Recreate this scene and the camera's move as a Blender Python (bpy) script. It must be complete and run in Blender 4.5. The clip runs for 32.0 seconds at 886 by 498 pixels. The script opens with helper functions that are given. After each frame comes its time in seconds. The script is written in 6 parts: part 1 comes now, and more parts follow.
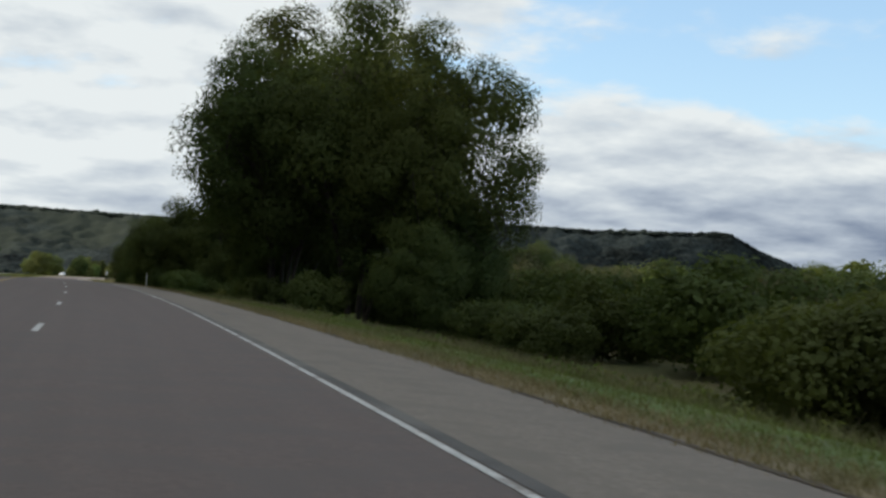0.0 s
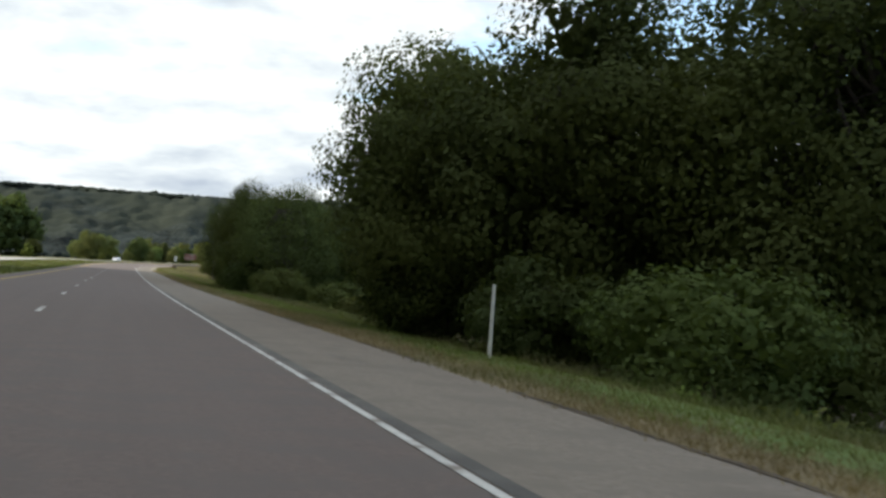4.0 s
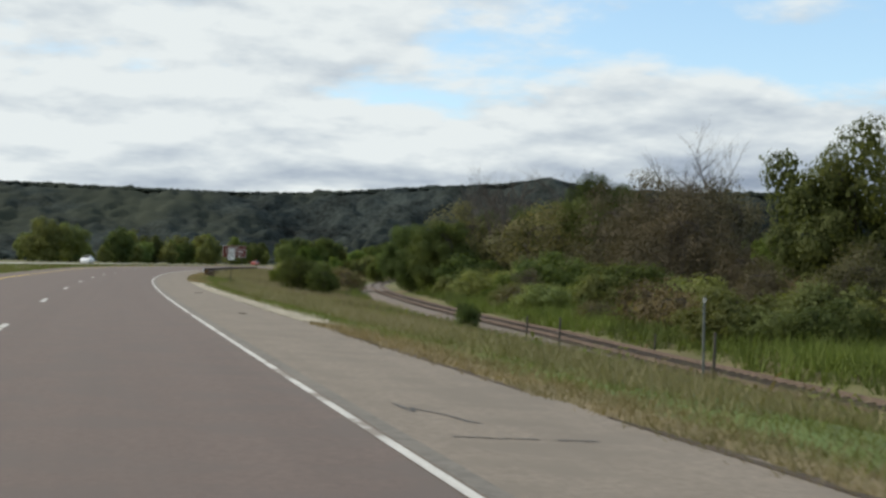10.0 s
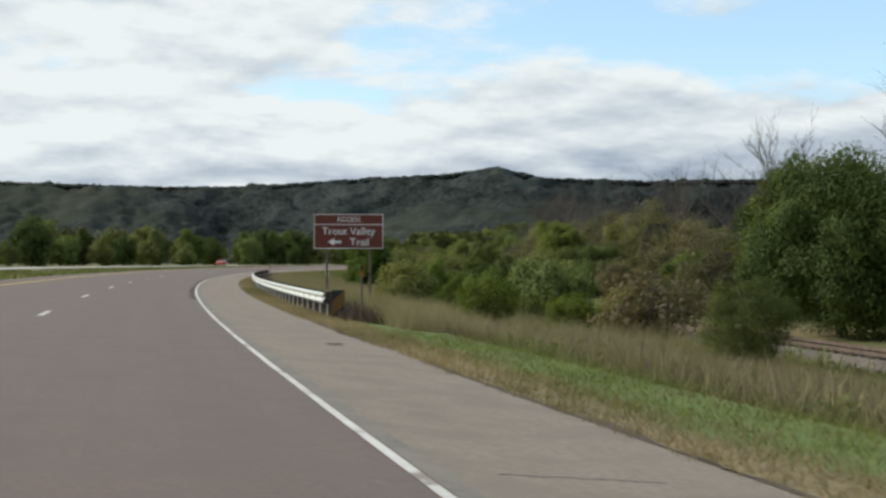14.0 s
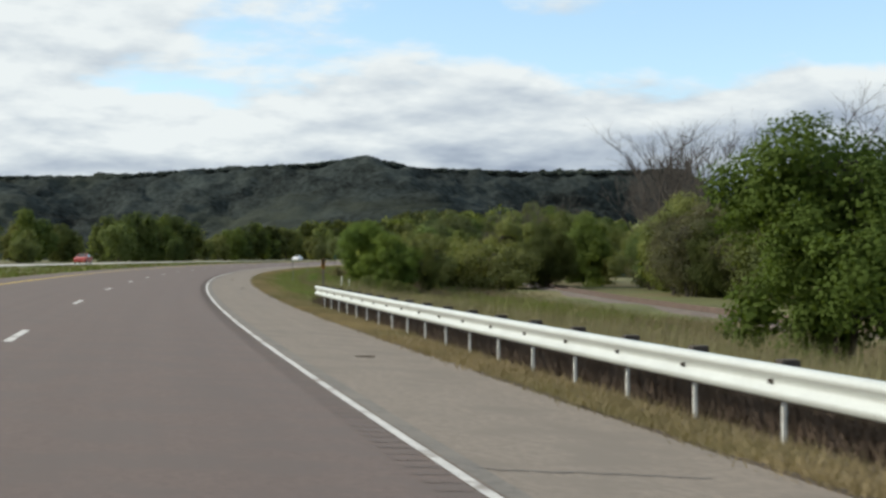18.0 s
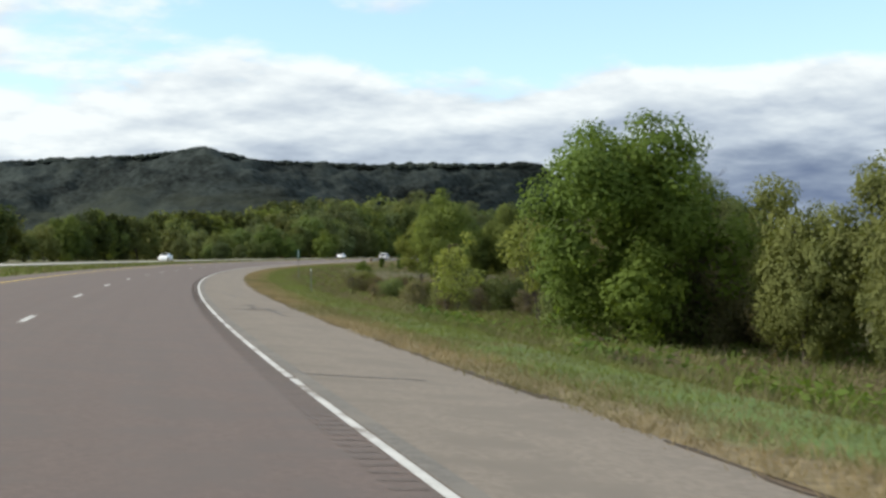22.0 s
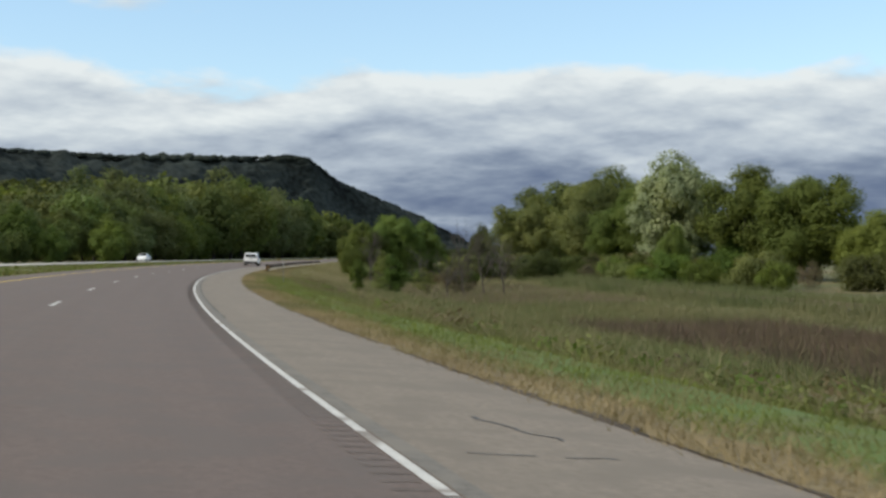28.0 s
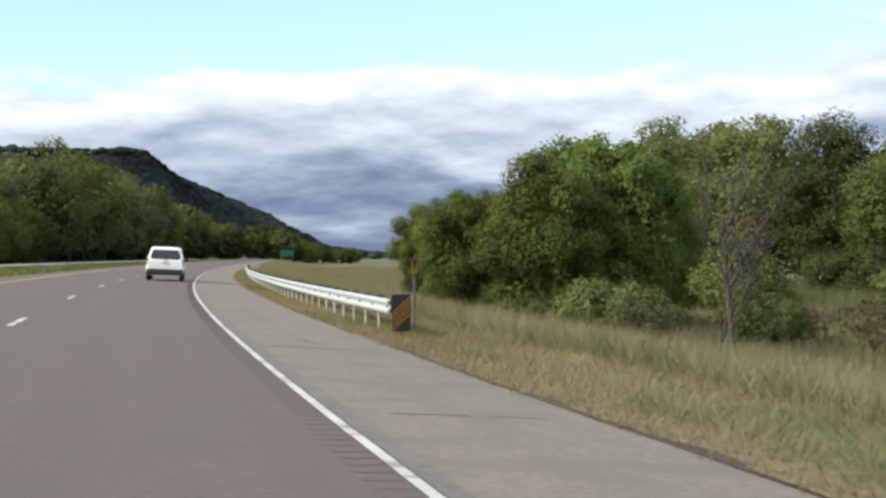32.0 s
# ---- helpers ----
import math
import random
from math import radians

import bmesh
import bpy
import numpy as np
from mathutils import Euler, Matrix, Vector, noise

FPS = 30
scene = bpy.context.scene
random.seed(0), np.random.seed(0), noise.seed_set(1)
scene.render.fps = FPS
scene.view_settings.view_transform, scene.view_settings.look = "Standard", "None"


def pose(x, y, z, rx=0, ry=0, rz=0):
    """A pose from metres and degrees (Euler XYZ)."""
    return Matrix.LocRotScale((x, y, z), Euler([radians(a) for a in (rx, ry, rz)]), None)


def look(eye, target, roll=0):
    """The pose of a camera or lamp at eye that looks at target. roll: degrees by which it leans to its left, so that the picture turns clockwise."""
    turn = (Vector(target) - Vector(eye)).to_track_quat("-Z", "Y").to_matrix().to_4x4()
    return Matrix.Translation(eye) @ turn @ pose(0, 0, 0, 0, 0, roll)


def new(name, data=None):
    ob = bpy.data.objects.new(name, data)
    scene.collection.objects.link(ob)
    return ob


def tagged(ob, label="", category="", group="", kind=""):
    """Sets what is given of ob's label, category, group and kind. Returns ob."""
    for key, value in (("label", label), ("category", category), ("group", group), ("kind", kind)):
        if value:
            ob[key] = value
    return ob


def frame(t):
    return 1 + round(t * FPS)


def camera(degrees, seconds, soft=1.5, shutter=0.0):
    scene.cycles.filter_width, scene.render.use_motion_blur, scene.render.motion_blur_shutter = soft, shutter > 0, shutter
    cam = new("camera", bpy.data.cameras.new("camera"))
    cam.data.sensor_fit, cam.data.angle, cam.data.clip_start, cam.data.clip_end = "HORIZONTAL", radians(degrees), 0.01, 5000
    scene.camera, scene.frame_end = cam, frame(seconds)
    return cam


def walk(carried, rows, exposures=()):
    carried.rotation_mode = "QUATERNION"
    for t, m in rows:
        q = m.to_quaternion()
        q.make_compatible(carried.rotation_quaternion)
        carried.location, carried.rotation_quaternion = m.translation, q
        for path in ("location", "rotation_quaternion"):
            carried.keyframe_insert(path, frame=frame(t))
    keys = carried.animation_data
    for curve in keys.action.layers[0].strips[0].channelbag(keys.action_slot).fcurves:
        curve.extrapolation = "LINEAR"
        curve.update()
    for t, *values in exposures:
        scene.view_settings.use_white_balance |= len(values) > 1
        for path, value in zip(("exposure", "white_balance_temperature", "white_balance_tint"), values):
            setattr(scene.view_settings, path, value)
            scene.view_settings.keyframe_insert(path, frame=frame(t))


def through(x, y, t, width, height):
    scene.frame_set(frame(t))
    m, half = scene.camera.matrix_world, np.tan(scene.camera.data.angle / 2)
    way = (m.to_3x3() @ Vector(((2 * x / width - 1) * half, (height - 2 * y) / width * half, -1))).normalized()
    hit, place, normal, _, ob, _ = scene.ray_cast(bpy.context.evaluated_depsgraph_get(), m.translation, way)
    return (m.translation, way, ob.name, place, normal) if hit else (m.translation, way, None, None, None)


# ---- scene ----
# camera and its way along the right-hand lane
KNOTS = (-0.339, -0.461, -0.546, -0.468, -0.024, 0.248, 0.133, 0.02, 0.019, 0.138, 0.592, 0.879, 0.859, 0.971, 0.999, 0.954, 1.106,
         1.101, 1.023, 1.012, 1.07, 1.124, 1.116, 1.121, 1.115, 1.004, 0.825, 0.649, 0.473, 0.297, 0.122, 0.05, 0.05)
GRADE = (1.25, 1.1, 0.93, 0.59, 0.1, -0.21, -0.2, 0.01, 0.12, 0.1, 0.11, 0.07, 0.23)
ROWS = (
    (0, -0.65, 0.00, 0.328, 1.860, -2.497, -13.598), (0.5, -0.64, 15.19, 0.488, 1.782, -2.306, -13.072),
    (1, -0.78, 30.38, 0.640, 1.746, -2.162, -12.869), (1.5, -1.13, 45.55, 0.783, 1.545, -2.344, -13.089),
    (2, -1.61, 60.70, 0.907, 1.519, -2.564, -12.747), (2.5, -2.09, 75.84, 1.010, 1.396, -2.669, -12.026),
    (3, -2.64, 90.97, 1.090, 1.277, -2.500, -11.445), (3.5, -3.29, 106.09, 1.142, 1.186, -2.434, -11.256),
    (4, -4.03, 121.20, 1.168, 1.063, -2.602, -11.277), (4.5, -4.80, 136.29, 1.173, 0.979, -2.830, -11.444),
    (5, -5.55, 151.37, 1.159, 0.943, -2.943, -11.680), (5.5, -6.22, 166.46, 1.130, 0.902, -2.767, -11.881),
    (6, -6.77, 181.54, 1.097, 0.741, -2.129, -11.814), (6.5, -7.30, 196.62, 1.065, 0.705, -1.673, -11.676),
    (7, -7.91, 211.69, 1.039, 0.810, -1.642, -11.604), (7.5, -8.55, 226.75, 1.026, 0.957, -1.563, -11.704),
    (8, -9.04, 241.82, 1.022, 1.024, -1.473, -11.900), (8.5, -9.52, 256.88, 1.027, 0.980, -1.478, -11.958),
    (9, -9.97, 271.93, 1.037, 0.964, -1.398, -12.103), (9.5, -10.37, 286.98, 1.052, 0.851, -1.232, -12.191),
    (10, -10.81, 302.00, 1.067, 0.759, -1.035, -12.299), (10.5, -11.18, 317.00, 1.082, 0.713, -0.730, -12.366),
    (11, -11.48, 331.99, 1.095, 0.625, -0.621, -12.465), (11.5, -11.81, 346.94, 1.109, 0.631, -0.612, -12.565),
    (12, -12.06, 361.88, 1.124, 0.714, -0.996, -12.825), (12.5, -12.17, 376.79, 1.137, 0.649, -0.866, -13.290),
    (13, -12.16, 391.69, 1.148, 0.639, -0.356, -13.959), (13.5, -12.02, 406.56, 1.161, 0.580, -0.146, -14.735),
    (14, -11.72, 421.40, 1.184, 0.590, -0.032, -15.463), (14.5, -11.13, 436.22, 1.212, 0.634, -0.061, -16.275),
    (15, -10.37, 451.00, 1.221, 0.623, -0.075, -17.049), (15.5, -9.43, 465.76, 1.222, 0.581, -0.077, -17.802),
    (16, -8.29, 480.48, 1.223, 0.528, -0.070, -18.537), (16.5, -6.96, 495.16, 1.226, 0.484, -0.058, -19.258),
    (17, -5.43, 509.80, 1.229, 0.476, -0.044, -19.998), (17.5, -3.71, 524.40, 1.233, 0.409, 0.087, -20.886),
    (18, -1.71, 538.94, 1.234, 0.359, 0.184, -21.805), (18.5, 0.52, 553.43, 1.232, 0.367, 0.267, -22.739),
    (19, 2.94, 567.88, 1.232, 0.294, 0.335, -23.673), (19.5, 5.65, 582.27, 1.227, 0.280, 0.118, -24.625),
    (20, 8.55, 596.62, 1.224, 0.300, -0.060, -25.596), (20.5, 11.62, 610.92, 1.224, 0.203, 0.070, -26.401),
    (21, 14.90, 625.17, 1.225, 0.262, 0.069, -27.101), (21.5, 18.48, 639.33, 1.221, 0.237, 0.275, -27.989),
    (22, 22.27, 653.44, 1.219, 0.250, 0.492, -29.045), (22.5, 26.36, 667.45, 1.212, 0.244, 0.872, -30.107),
    (23, 30.62, 681.41, 1.207, 0.346, 0.596, -31.047), (23.5, 35.04, 695.31, 1.205, 0.380, 0.351, -31.903),
    (24, 39.63, 709.16, 1.206, 0.328, 0.222, -32.602), (24.5, 44.35, 722.97, 1.210, 0.338, 0.738, -33.359),
    (25, 49.38, 736.67, 1.208, 0.344, 0.727, -34.277), (25.5, 54.55, 750.32, 1.211, 0.435, 0.871, -35.185),
    (26, 59.91, 763.90, 1.215, 0.472, 0.873, -36.061), (26.5, 65.47, 777.39, 1.219, 0.454, 0.780, -36.945),
    (27, 71.27, 790.80, 1.223, 0.395, 0.637, -37.883), (27.5, 77.32, 804.09, 1.225, 0.321, 0.491, -38.917),
    (28, 83.64, 817.26, 1.223, 0.281, 0.387, -40.103), (28.5, 90.21, 830.29, 1.219, 0.222, 0.470, -41.238),
    (29, 96.99, 843.22, 1.215, 0.175, 0.581, -42.123), (29.5, 103.95, 856.04, 1.214, 0.168, 0.562, -42.834),
    (30, 111.09, 868.76, 1.213, 0.212, 0.238, -43.479), (30.5, 118.36, 881.40, 1.217, 0.267, 0.149, -44.354),
    (31, 125.85, 893.91, 1.221, 0.380, 0.211, -45.255), (31.5, 133.59, 906.27, 1.221, 0.390, 0.477, -46.124),
    (32, 141.61, 918.43, 1.215, 0.221, 0.720, -47.116))
cam = camera(36.36, 32.0, soft=2.8, shutter=0.06)
walk(cam, [(t, pose(x, y, z, 90 + p, r, w)) for t, x, y, z, p, r, w in ROWS],
     exposures=[(0, -0.15, 6500, 9), (1, 0.3, 6580, 8.8), (1.5, 0.8, 6580, 8.8), (2, 1.15, 6700, 10), (2.7, 0.55, 6580, 8.8), (3.5, 0.28, 6580, 8.8), (6, 0.12, 6520, 8.3), (6.5, 0.6, 6520, 8.3), (7, 0.98, 6500, 8), (7.5, 0.6, 6480, 8), (8, -0.1, 6460, 8), (9, -0.06, 6470, 8), (10, -0.15, 6500, 8), (10.5, -0.1, 6500, 8), (11, 0.0, 6500, 8), (13, -0.08, 6500, 8), (18, -0.08, 6500, 8), (20, -0.1, 6500, 8), (22, 0.1, 6500, 8), (25, -0.1, 6500, 8), (28, -0.17, 6480, 8), (30, 0.15, 6400, 8), (32, 0.25, 6380, 8)])

# daylight: broken cloud, sun low on the driver's side
SUN_AZ, SUN_EL = radians(-66), radians(31)
sun = new("sun", bpy.data.lights.new("sun", "SUN"))
sun.data.energy, sun.data.angle, sun.data.color = 5.0, radians(0.6), (1.0, 0.935, 0.82)
sun.matrix_world = look((0, 0, 0), (-math.sin(SUN_AZ) * math.cos(SUN_EL), -math.cos(SUN_AZ) * math.cos(SUN_EL), -math.sin(SUN_EL)))


class Nodes:
    """Short hand for a node tree."""

    def __init__(self, tree):
        self.t = tree
        tree.nodes.clear()

    def add(self, kind, **kw):
        n = self.t.nodes.new(kind)
        for k, v in kw.items():
            if k in n.inputs:
                n.inputs[k].default_value = v
        return n

    def link(self, a, b):
        self.t.links.new(a, b)

    def put(self, sock, v):
        if isinstance(v, (int, float)):
            sock.default_value = v
        elif isinstance(v, tuple):
            sock.default_value = (*v, 1.0)[:4] if sock.type == "RGBA" else v
        else:
            self.link(v, sock)

    def math(self, op, a, b=0.0, c=0.0, clamp=False):
        n = self.t.nodes.new("ShaderNodeMath")
        n.operation, n.use_clamp = op, clamp
        for s, v in zip(n.inputs, (a, b, c)):
            self.put(s, v)
        return n.outputs[0]

    def noise(self, vec, scale, detail=4.0, rough=0.55, dist=0.0):
        n = self.add("ShaderNodeTexNoise", Scale=scale, Detail=detail, Roughness=rough, Distortion=dist)
        if vec is not None:
            self.link(vec, n.inputs["Vector"])
        return n.outputs["Fac"]

    def ramp(self, fac, stops):
        n = self.t.nodes.new("ShaderNodeValToRGB")
        while len(n.color_ramp.elements) < len(stops):
            n.color_ramp.elements.new(0.5)
        for e, (p, c) in zip(n.color_ramp.elements, stops):
            e.position, e.color = p, (*c, 1.0)
        self.link(fac, n.inputs[0])
        return n.outputs[0]

    def smooth(self, v, lo, hi, a=0.0, b=1.0):
        n = self.t.nodes.new("ShaderNodeMapRange")
        n.interpolation_type = "SMOOTHSTEP"
        for s, q in zip(n.inputs, (v, lo, hi, a, b)):
            self.put(s, q)
        return n.outputs[0]

    def mix(self, fac, a, b, blend="MIX"):
        n = self.t.nodes.new("ShaderNodeMix")
        n.data_type, n.blend_type = "RGBA", blend
        self.put(n.inputs[0], fac)
        self.put(n.inputs[6], a)
        self.put(n.inputs[7], b)
        return n.outputs[2]


world = bpy.data.worlds.new("sky")
scene.world = world
world.use_nodes = True
w = Nodes(world.node_tree)
sky = w.t.nodes.new("ShaderNodeTexSky")
sky.sky_type, sky.sun_disc, sky.sun_elevation, sky.sun_rotation = "NISHITA", False, SUN_EL, SUN_AZ
sky.air_density, sky.dust_density, sky.ozone_density = 1.0, 0.6, 1.5
co = w.t.nodes.new("ShaderNodeTexCoord").outputs["Generated"]
sep = w.t.nodes.new("ShaderNodeSeparateXYZ")
w.link(co, sep.inputs[0])
up = w.math("MAXIMUM", sep.outputs[2], 0.0)


def cloud_plane(lift):
    """The direction laid out on the cloud layer; lift: how far above the line of sight."""
    d = w.math("ADD", up, 0.21 + lift)
    c = w.t.nodes.new("ShaderNodeCombineXYZ")
    w.link(w.math("DIVIDE", sep.outputs[0], d), c.inputs[0])
    w.link(w.math("DIVIDE", sep.outputs[1], d), c.inputs[1])
    c.inputs[2].default_value = 3.7
    return c.outputs[0]


here, above = cloud_plane(0.0), cloud_plane(0.012)
n1 = w.noise(here, 2.0, 8.0, 0.54, 0.1)
n1_up = w.noise(above, 2.0, 8.0, 0.54, 0.1)
n2 = w.noise(here, 5.0, 6.0, 0.55, 0.1)
# the cloud sheet breaks up with height and away from the sun
east = w.smooth(sep.outputs[0], 0.02, 0.60)
thin = w.math("MULTIPLY", w.math("SUBTRACT", w.smooth(up, 0.105, 0.165), w.math("MULTIPLY", w.smooth(up, 0.30, 0.55), 0.8)), w.math("ADD", 0.055, w.math("MULTIPLY", east, 0.29)))
cover = w.math("ADD", w.math("ADD", n1, w.smooth(up, 0.085, 0.125, 0.16, 0.0)), w.math("SUBTRACT", 0.17, thin))
mask = w.smooth(cover, 0.45, 0.58)
# bright tops, grey undersides
shade = w.math("ADD", 0.52, w.math("MULTIPLY", w.math("SUBTRACT", n1, n1_up), 1.3))
shade = w.math("ADD", shade, w.math("MULTIPLY", w.math("SUBTRACT", n2, 0.5), 0.32))
shade = w.math("ADD", shade, w.math("MULTIPLY", w.math("SUBTRACT", 0.52, n1), 0.35))
low = w.smooth(up, 0.035, 0.145, 1.0, 0.0)
shade = w.math("SUBTRACT", w.math("ADD", shade, 0.165), w.math("MULTIPLY", low, w.math("ADD", 0.06, w.math("MULTIPLY", east, 0.34))))
shade = w.math("SUBTRACT", shade, w.math("MULTIPLY", w.smooth(up, 0.02, 0.105, 0.17, 0.0), w.smooth(sep.outputs[0], 0.42, 0.72)))
cloud = w.ramp(shade, ((0.08, (0.165, 0.215, 0.330)), (0.24, (0.270, 0.330, 0.440)), (0.42, (0.490, 0.560, 0.655)), (0.58, (0.700, 0.765, 0.820)), (0.72, (0.900, 0.950, 0.965))))
blue = w.mix(0.35, w.mix(1.0, sky.outputs[0], (0.23, 0.23, 0.23), "MULTIPLY"), (0.47, 0.74, 0.98))
bg = w.add("ShaderNodeBackground", Strength=1.0)
w.link(w.mix(mask, blue, cloud), bg.inputs[0])
w.link(bg.outputs[0], w.add("ShaderNodeOutputWorld").inputs[0])


# ---- materials ----
def material(name, base, spread=0.25, scale=3.0, fine=40.0, rough=0.85, bump=0.3, dist=0.02, metal=0.0, second=None, each=0.0,
             through=0.0, spec=0.3, patch=(0.45, 0.65), patch_scale=0.37, streak=0.0, verge=False):
    """A rough surface with broad patches, fine grain and relief; each: how far single objects differ."""
    m = bpy.data.materials.new(name)
    m.use_nodes = True
    n = Nodes(m.node_tree)
    pos = n.t.nodes.new("ShaderNodeNewGeometry").outputs["Position"]
    broad, grain = n.noise(pos, scale, 3.0), n.noise(pos, fine, 3.0, 0.6)
    dark, light = tuple(c * (1 - spread) for c in base), tuple(min(1, c * (1 + spread)) for c in base)
    col = n.ramp(n.math("ADD", n.math("MULTIPLY", broad, 0.5), n.math("MULTIPLY", grain, 0.5)), ((0.36, dark), (0.64, light)))
    if second:
        col = n.mix(n.smooth(n.noise(pos, scale * patch_scale, 4.0), *patch), col, second)
    if verge:
        # dry fringe beside the pavement, then the mown strip
        sx = n.t.nodes.new("ShaderNodeSeparateXYZ")
        n.link(n.t.nodes.new("ShaderNodeUVMap").outputs[0], sx.inputs[0])
        lat = n.math("ADD", sx.outputs[1], n.math("MULTIPLY", n.math("SUBTRACT", n.noise(pos, 0.45, 4.0), 0.5), 2.2))
        col = n.mix(n.math("MULTIPLY", n.smooth(lat, 4.9, 5.9), n.math("MULTIPLY", n.smooth(lat, 7.8, 9.4, 1.0, 0.0), n.math("MULTIPLY", n.smooth(n.noise(pos, 0.4, 4.0), 0.36, 0.56, 0.25, 1.0), n.smooth(sx.outputs[0], 925, 985, 1.0, 0.4)))), col, n.ramp(grain, ((0.35, (0.066, 0.108, 0.024)), (0.65, (0.110, 0.162, 0.038)))))
        col = n.mix(n.math("MULTIPLY", n.smooth(lat, 4.0, 4.3), n.smooth(lat, 5.0, 6.0, 1.0, 0.0)), col, n.ramp(grain, ((0.35, (0.12, 0.092, 0.05)), (0.65, (0.21, 0.165, 0.088)))))
    if streak:
        uv = n.t.nodes.new("ShaderNodeUVMap").outputs[0]
        mp = n.add("ShaderNodeMapping")
        mp.inputs["Scale"].default_value = (0.012, 1.0, 1.0)
        n.link(uv, mp.inputs["Vector"])
        st = n.noise(mp.outputs[0], 1.9, 5.0, 0.62)
        col = n.mix(n.smooth(st, 0.40, 0.62, 0.0, streak), col, tuple(c * 0.62 for c in base))
    if each:
        r = n.t.nodes.new("ShaderNodeObjectInfo").outputs["Random"]
        hs = n.add("ShaderNodeHueSaturation")
        n.link(n.math("ADD", 0.5 - 0.02 * each, n.math("MULTIPLY", r, 0.04 * each)), hs.inputs["Hue"])
        n.link(n.math("ADD", 1 - 0.35 * each, n.math("MULTIPLY", n.math("FRACT", n.math("MULTIPLY", r, 7.3)), 0.7 * each)), hs.inputs["Value"])
        n.link(col, hs.inputs["Color"])
        col = hs.outputs[0]
    b = n.add("ShaderNodeBsdfPrincipled", Roughness=rough, Metallic=metal)
    b.inputs["Specular IOR Level"].default_value = spec
    n.link(col, b.inputs["Base Color"])
    if bump:
        bp = n.add("ShaderNodeBump", Strength=bump, Distance=dist)
        n.link(n.math("ADD", grain, broad), bp.inputs["Height"])
        n.link(bp.outputs[0], b.inputs["Normal"])
    out = b.outputs[0]
    if through:
        tr = n.add("ShaderNodeBsdfTranslucent")
        n.link(n.mix(1.0, col, (1.0, 1.0, 0.55), "MULTIPLY"), tr.inputs[0])
        ms = n.add("ShaderNodeMixShader", Fac=through)
        n.link(out, ms.inputs[1])
        n.link(tr.outputs[0], ms.inputs[2])
        out = ms.outputs[0]
    n.link(out, n.add("ShaderNodeOutputMaterial").inputs[0])
    return m


ASPHALT = material("asphalt", (0.115, 0.087, 0.077), 0.20, 14.0, 60, 0.84, 0.05, 0.003, patch=(0.42, 0.62), patch_scale=0.09, second=(0.105, 0.084, 0.076), spec=0.3, streak=0.14)
SHOULDER = material("shoulder_asphalt", (0.190, 0.162, 0.135), 0.24, 13.0, 55, 0.92, 0.08, 0.004, patch_scale=0.09, second=(0.166, 0.143, 0.120), spec=0.2, streak=0.12)
OLDROAD = material("far_asphalt", (0.34, 0.33, 0.31), 0.12, 0.3, 30, 0.85, 0.2, 0.01)
SEAL = material("tar_seal", (0.050, 0.046, 0.043), 0.3, 4, 60, 0.6, 0.2, 0.005)
SEAM = material("worn_seam", (0.082, 0.076, 0.070), 0.3, 1.2, 50, 0.85, 0.3, 0.008, second=(0.125, 0.116, 0.104))
SEAM_FADED = material("faded_seam", (0.138, 0.126, 0.112), 0.25, 9.0, 50, 0.9, 0.1, 0.004, patch_scale=0.12, second=(0.165, 0.148, 0.128))
WHITE = material("road_paint", (0.47, 0.46, 0.44), 0.2, 2.5, 60, 0.7, 0.2, 0.004, second=(0.20, 0.175, 0.155), patch=(0.54, 0.64), patch_scale=0.5)
YELLOW = material("yellow_paint", (0.55, 0.38, 0.06), 0.15, 2.5, 60, 0.7, 0.2, 0.004)
SOIL = material("meadow", (0.086, 0.092, 0.034), 0.35, 0.12, 6, 0.95, 0.6, 0.05, second=(0.135, 0.112, 0.056), verge=True)
GRAVEL = material("gravel", (0.29, 0.26, 0.20), 0.5, 1.6, 22, 0.95, 0.8, 0.03)
BALLAST = material("ballast", (0.120, 0.100, 0.088), 0.35, 1.0, 14, 0.95, 0.9, 0.05)
STEEL = material("rusty_rail", (0.090, 0.066, 0.054), 0.3, 2, 40, 0.85, 0.2, 0.004, metal=0.0, spec=0.1)
SLEEPER = material("old_sleeper", (0.07, 0.055, 0.045), 0.3, 3, 30, 0.9, 0.5, 0.01, each=0.5)
GALV = material("weathered_galvanised_steel", (0.50, 0.53, 0.51), 0.10, 1.5, 30, 0.42, 0.1, 0.004, metal=0.35, spec=0.5)
POSTW = material("pale_post", (0.56, 0.56, 0.53), 0.2, 4, 40, 0.7, 0.2, 0.004)
TIMBER = material("weathered_timber", (0.115, 0.096, 0.080), 0.35, 5, 40, 0.9, 0.5, 0.01)
DARKPOST = material("dark_steel_post", (0.055, 0.05, 0.045), 0.3, 4, 40, 0.7, 0.2, 0.004)
GREENPOST = material("grey_green_post", (0.12, 0.135, 0.125), 0.2, 4, 40, 0.6, 0.2, 0.004)
BLOCK = material("guard_block", (0.05, 0.042, 0.036), 0.3, 6, 40, 0.9, 0.3, 0.006)
SIGNW = material("white_sign", (0.70, 0.70, 0.70), 0.06, 3, 40, 0.5, 0.0)
SIGNB = material("brown_sign", (0.115, 0.030, 0.020), 0.10, 2, 40, 0.5, 0.0)
SIGNG = material("green_sign", (0.012, 0.085, 0.058), 0.10, 2, 40, 0.5, 0.0)
BLACK = material("black_paint", (0.018, 0.018, 0.018), 0.2, 3, 40, 0.5, 0.0)
AMBER = material("amber_reflector", (0.22, 0.105, 0.016), 0.10, 4, 40, 0.4, 0.0)
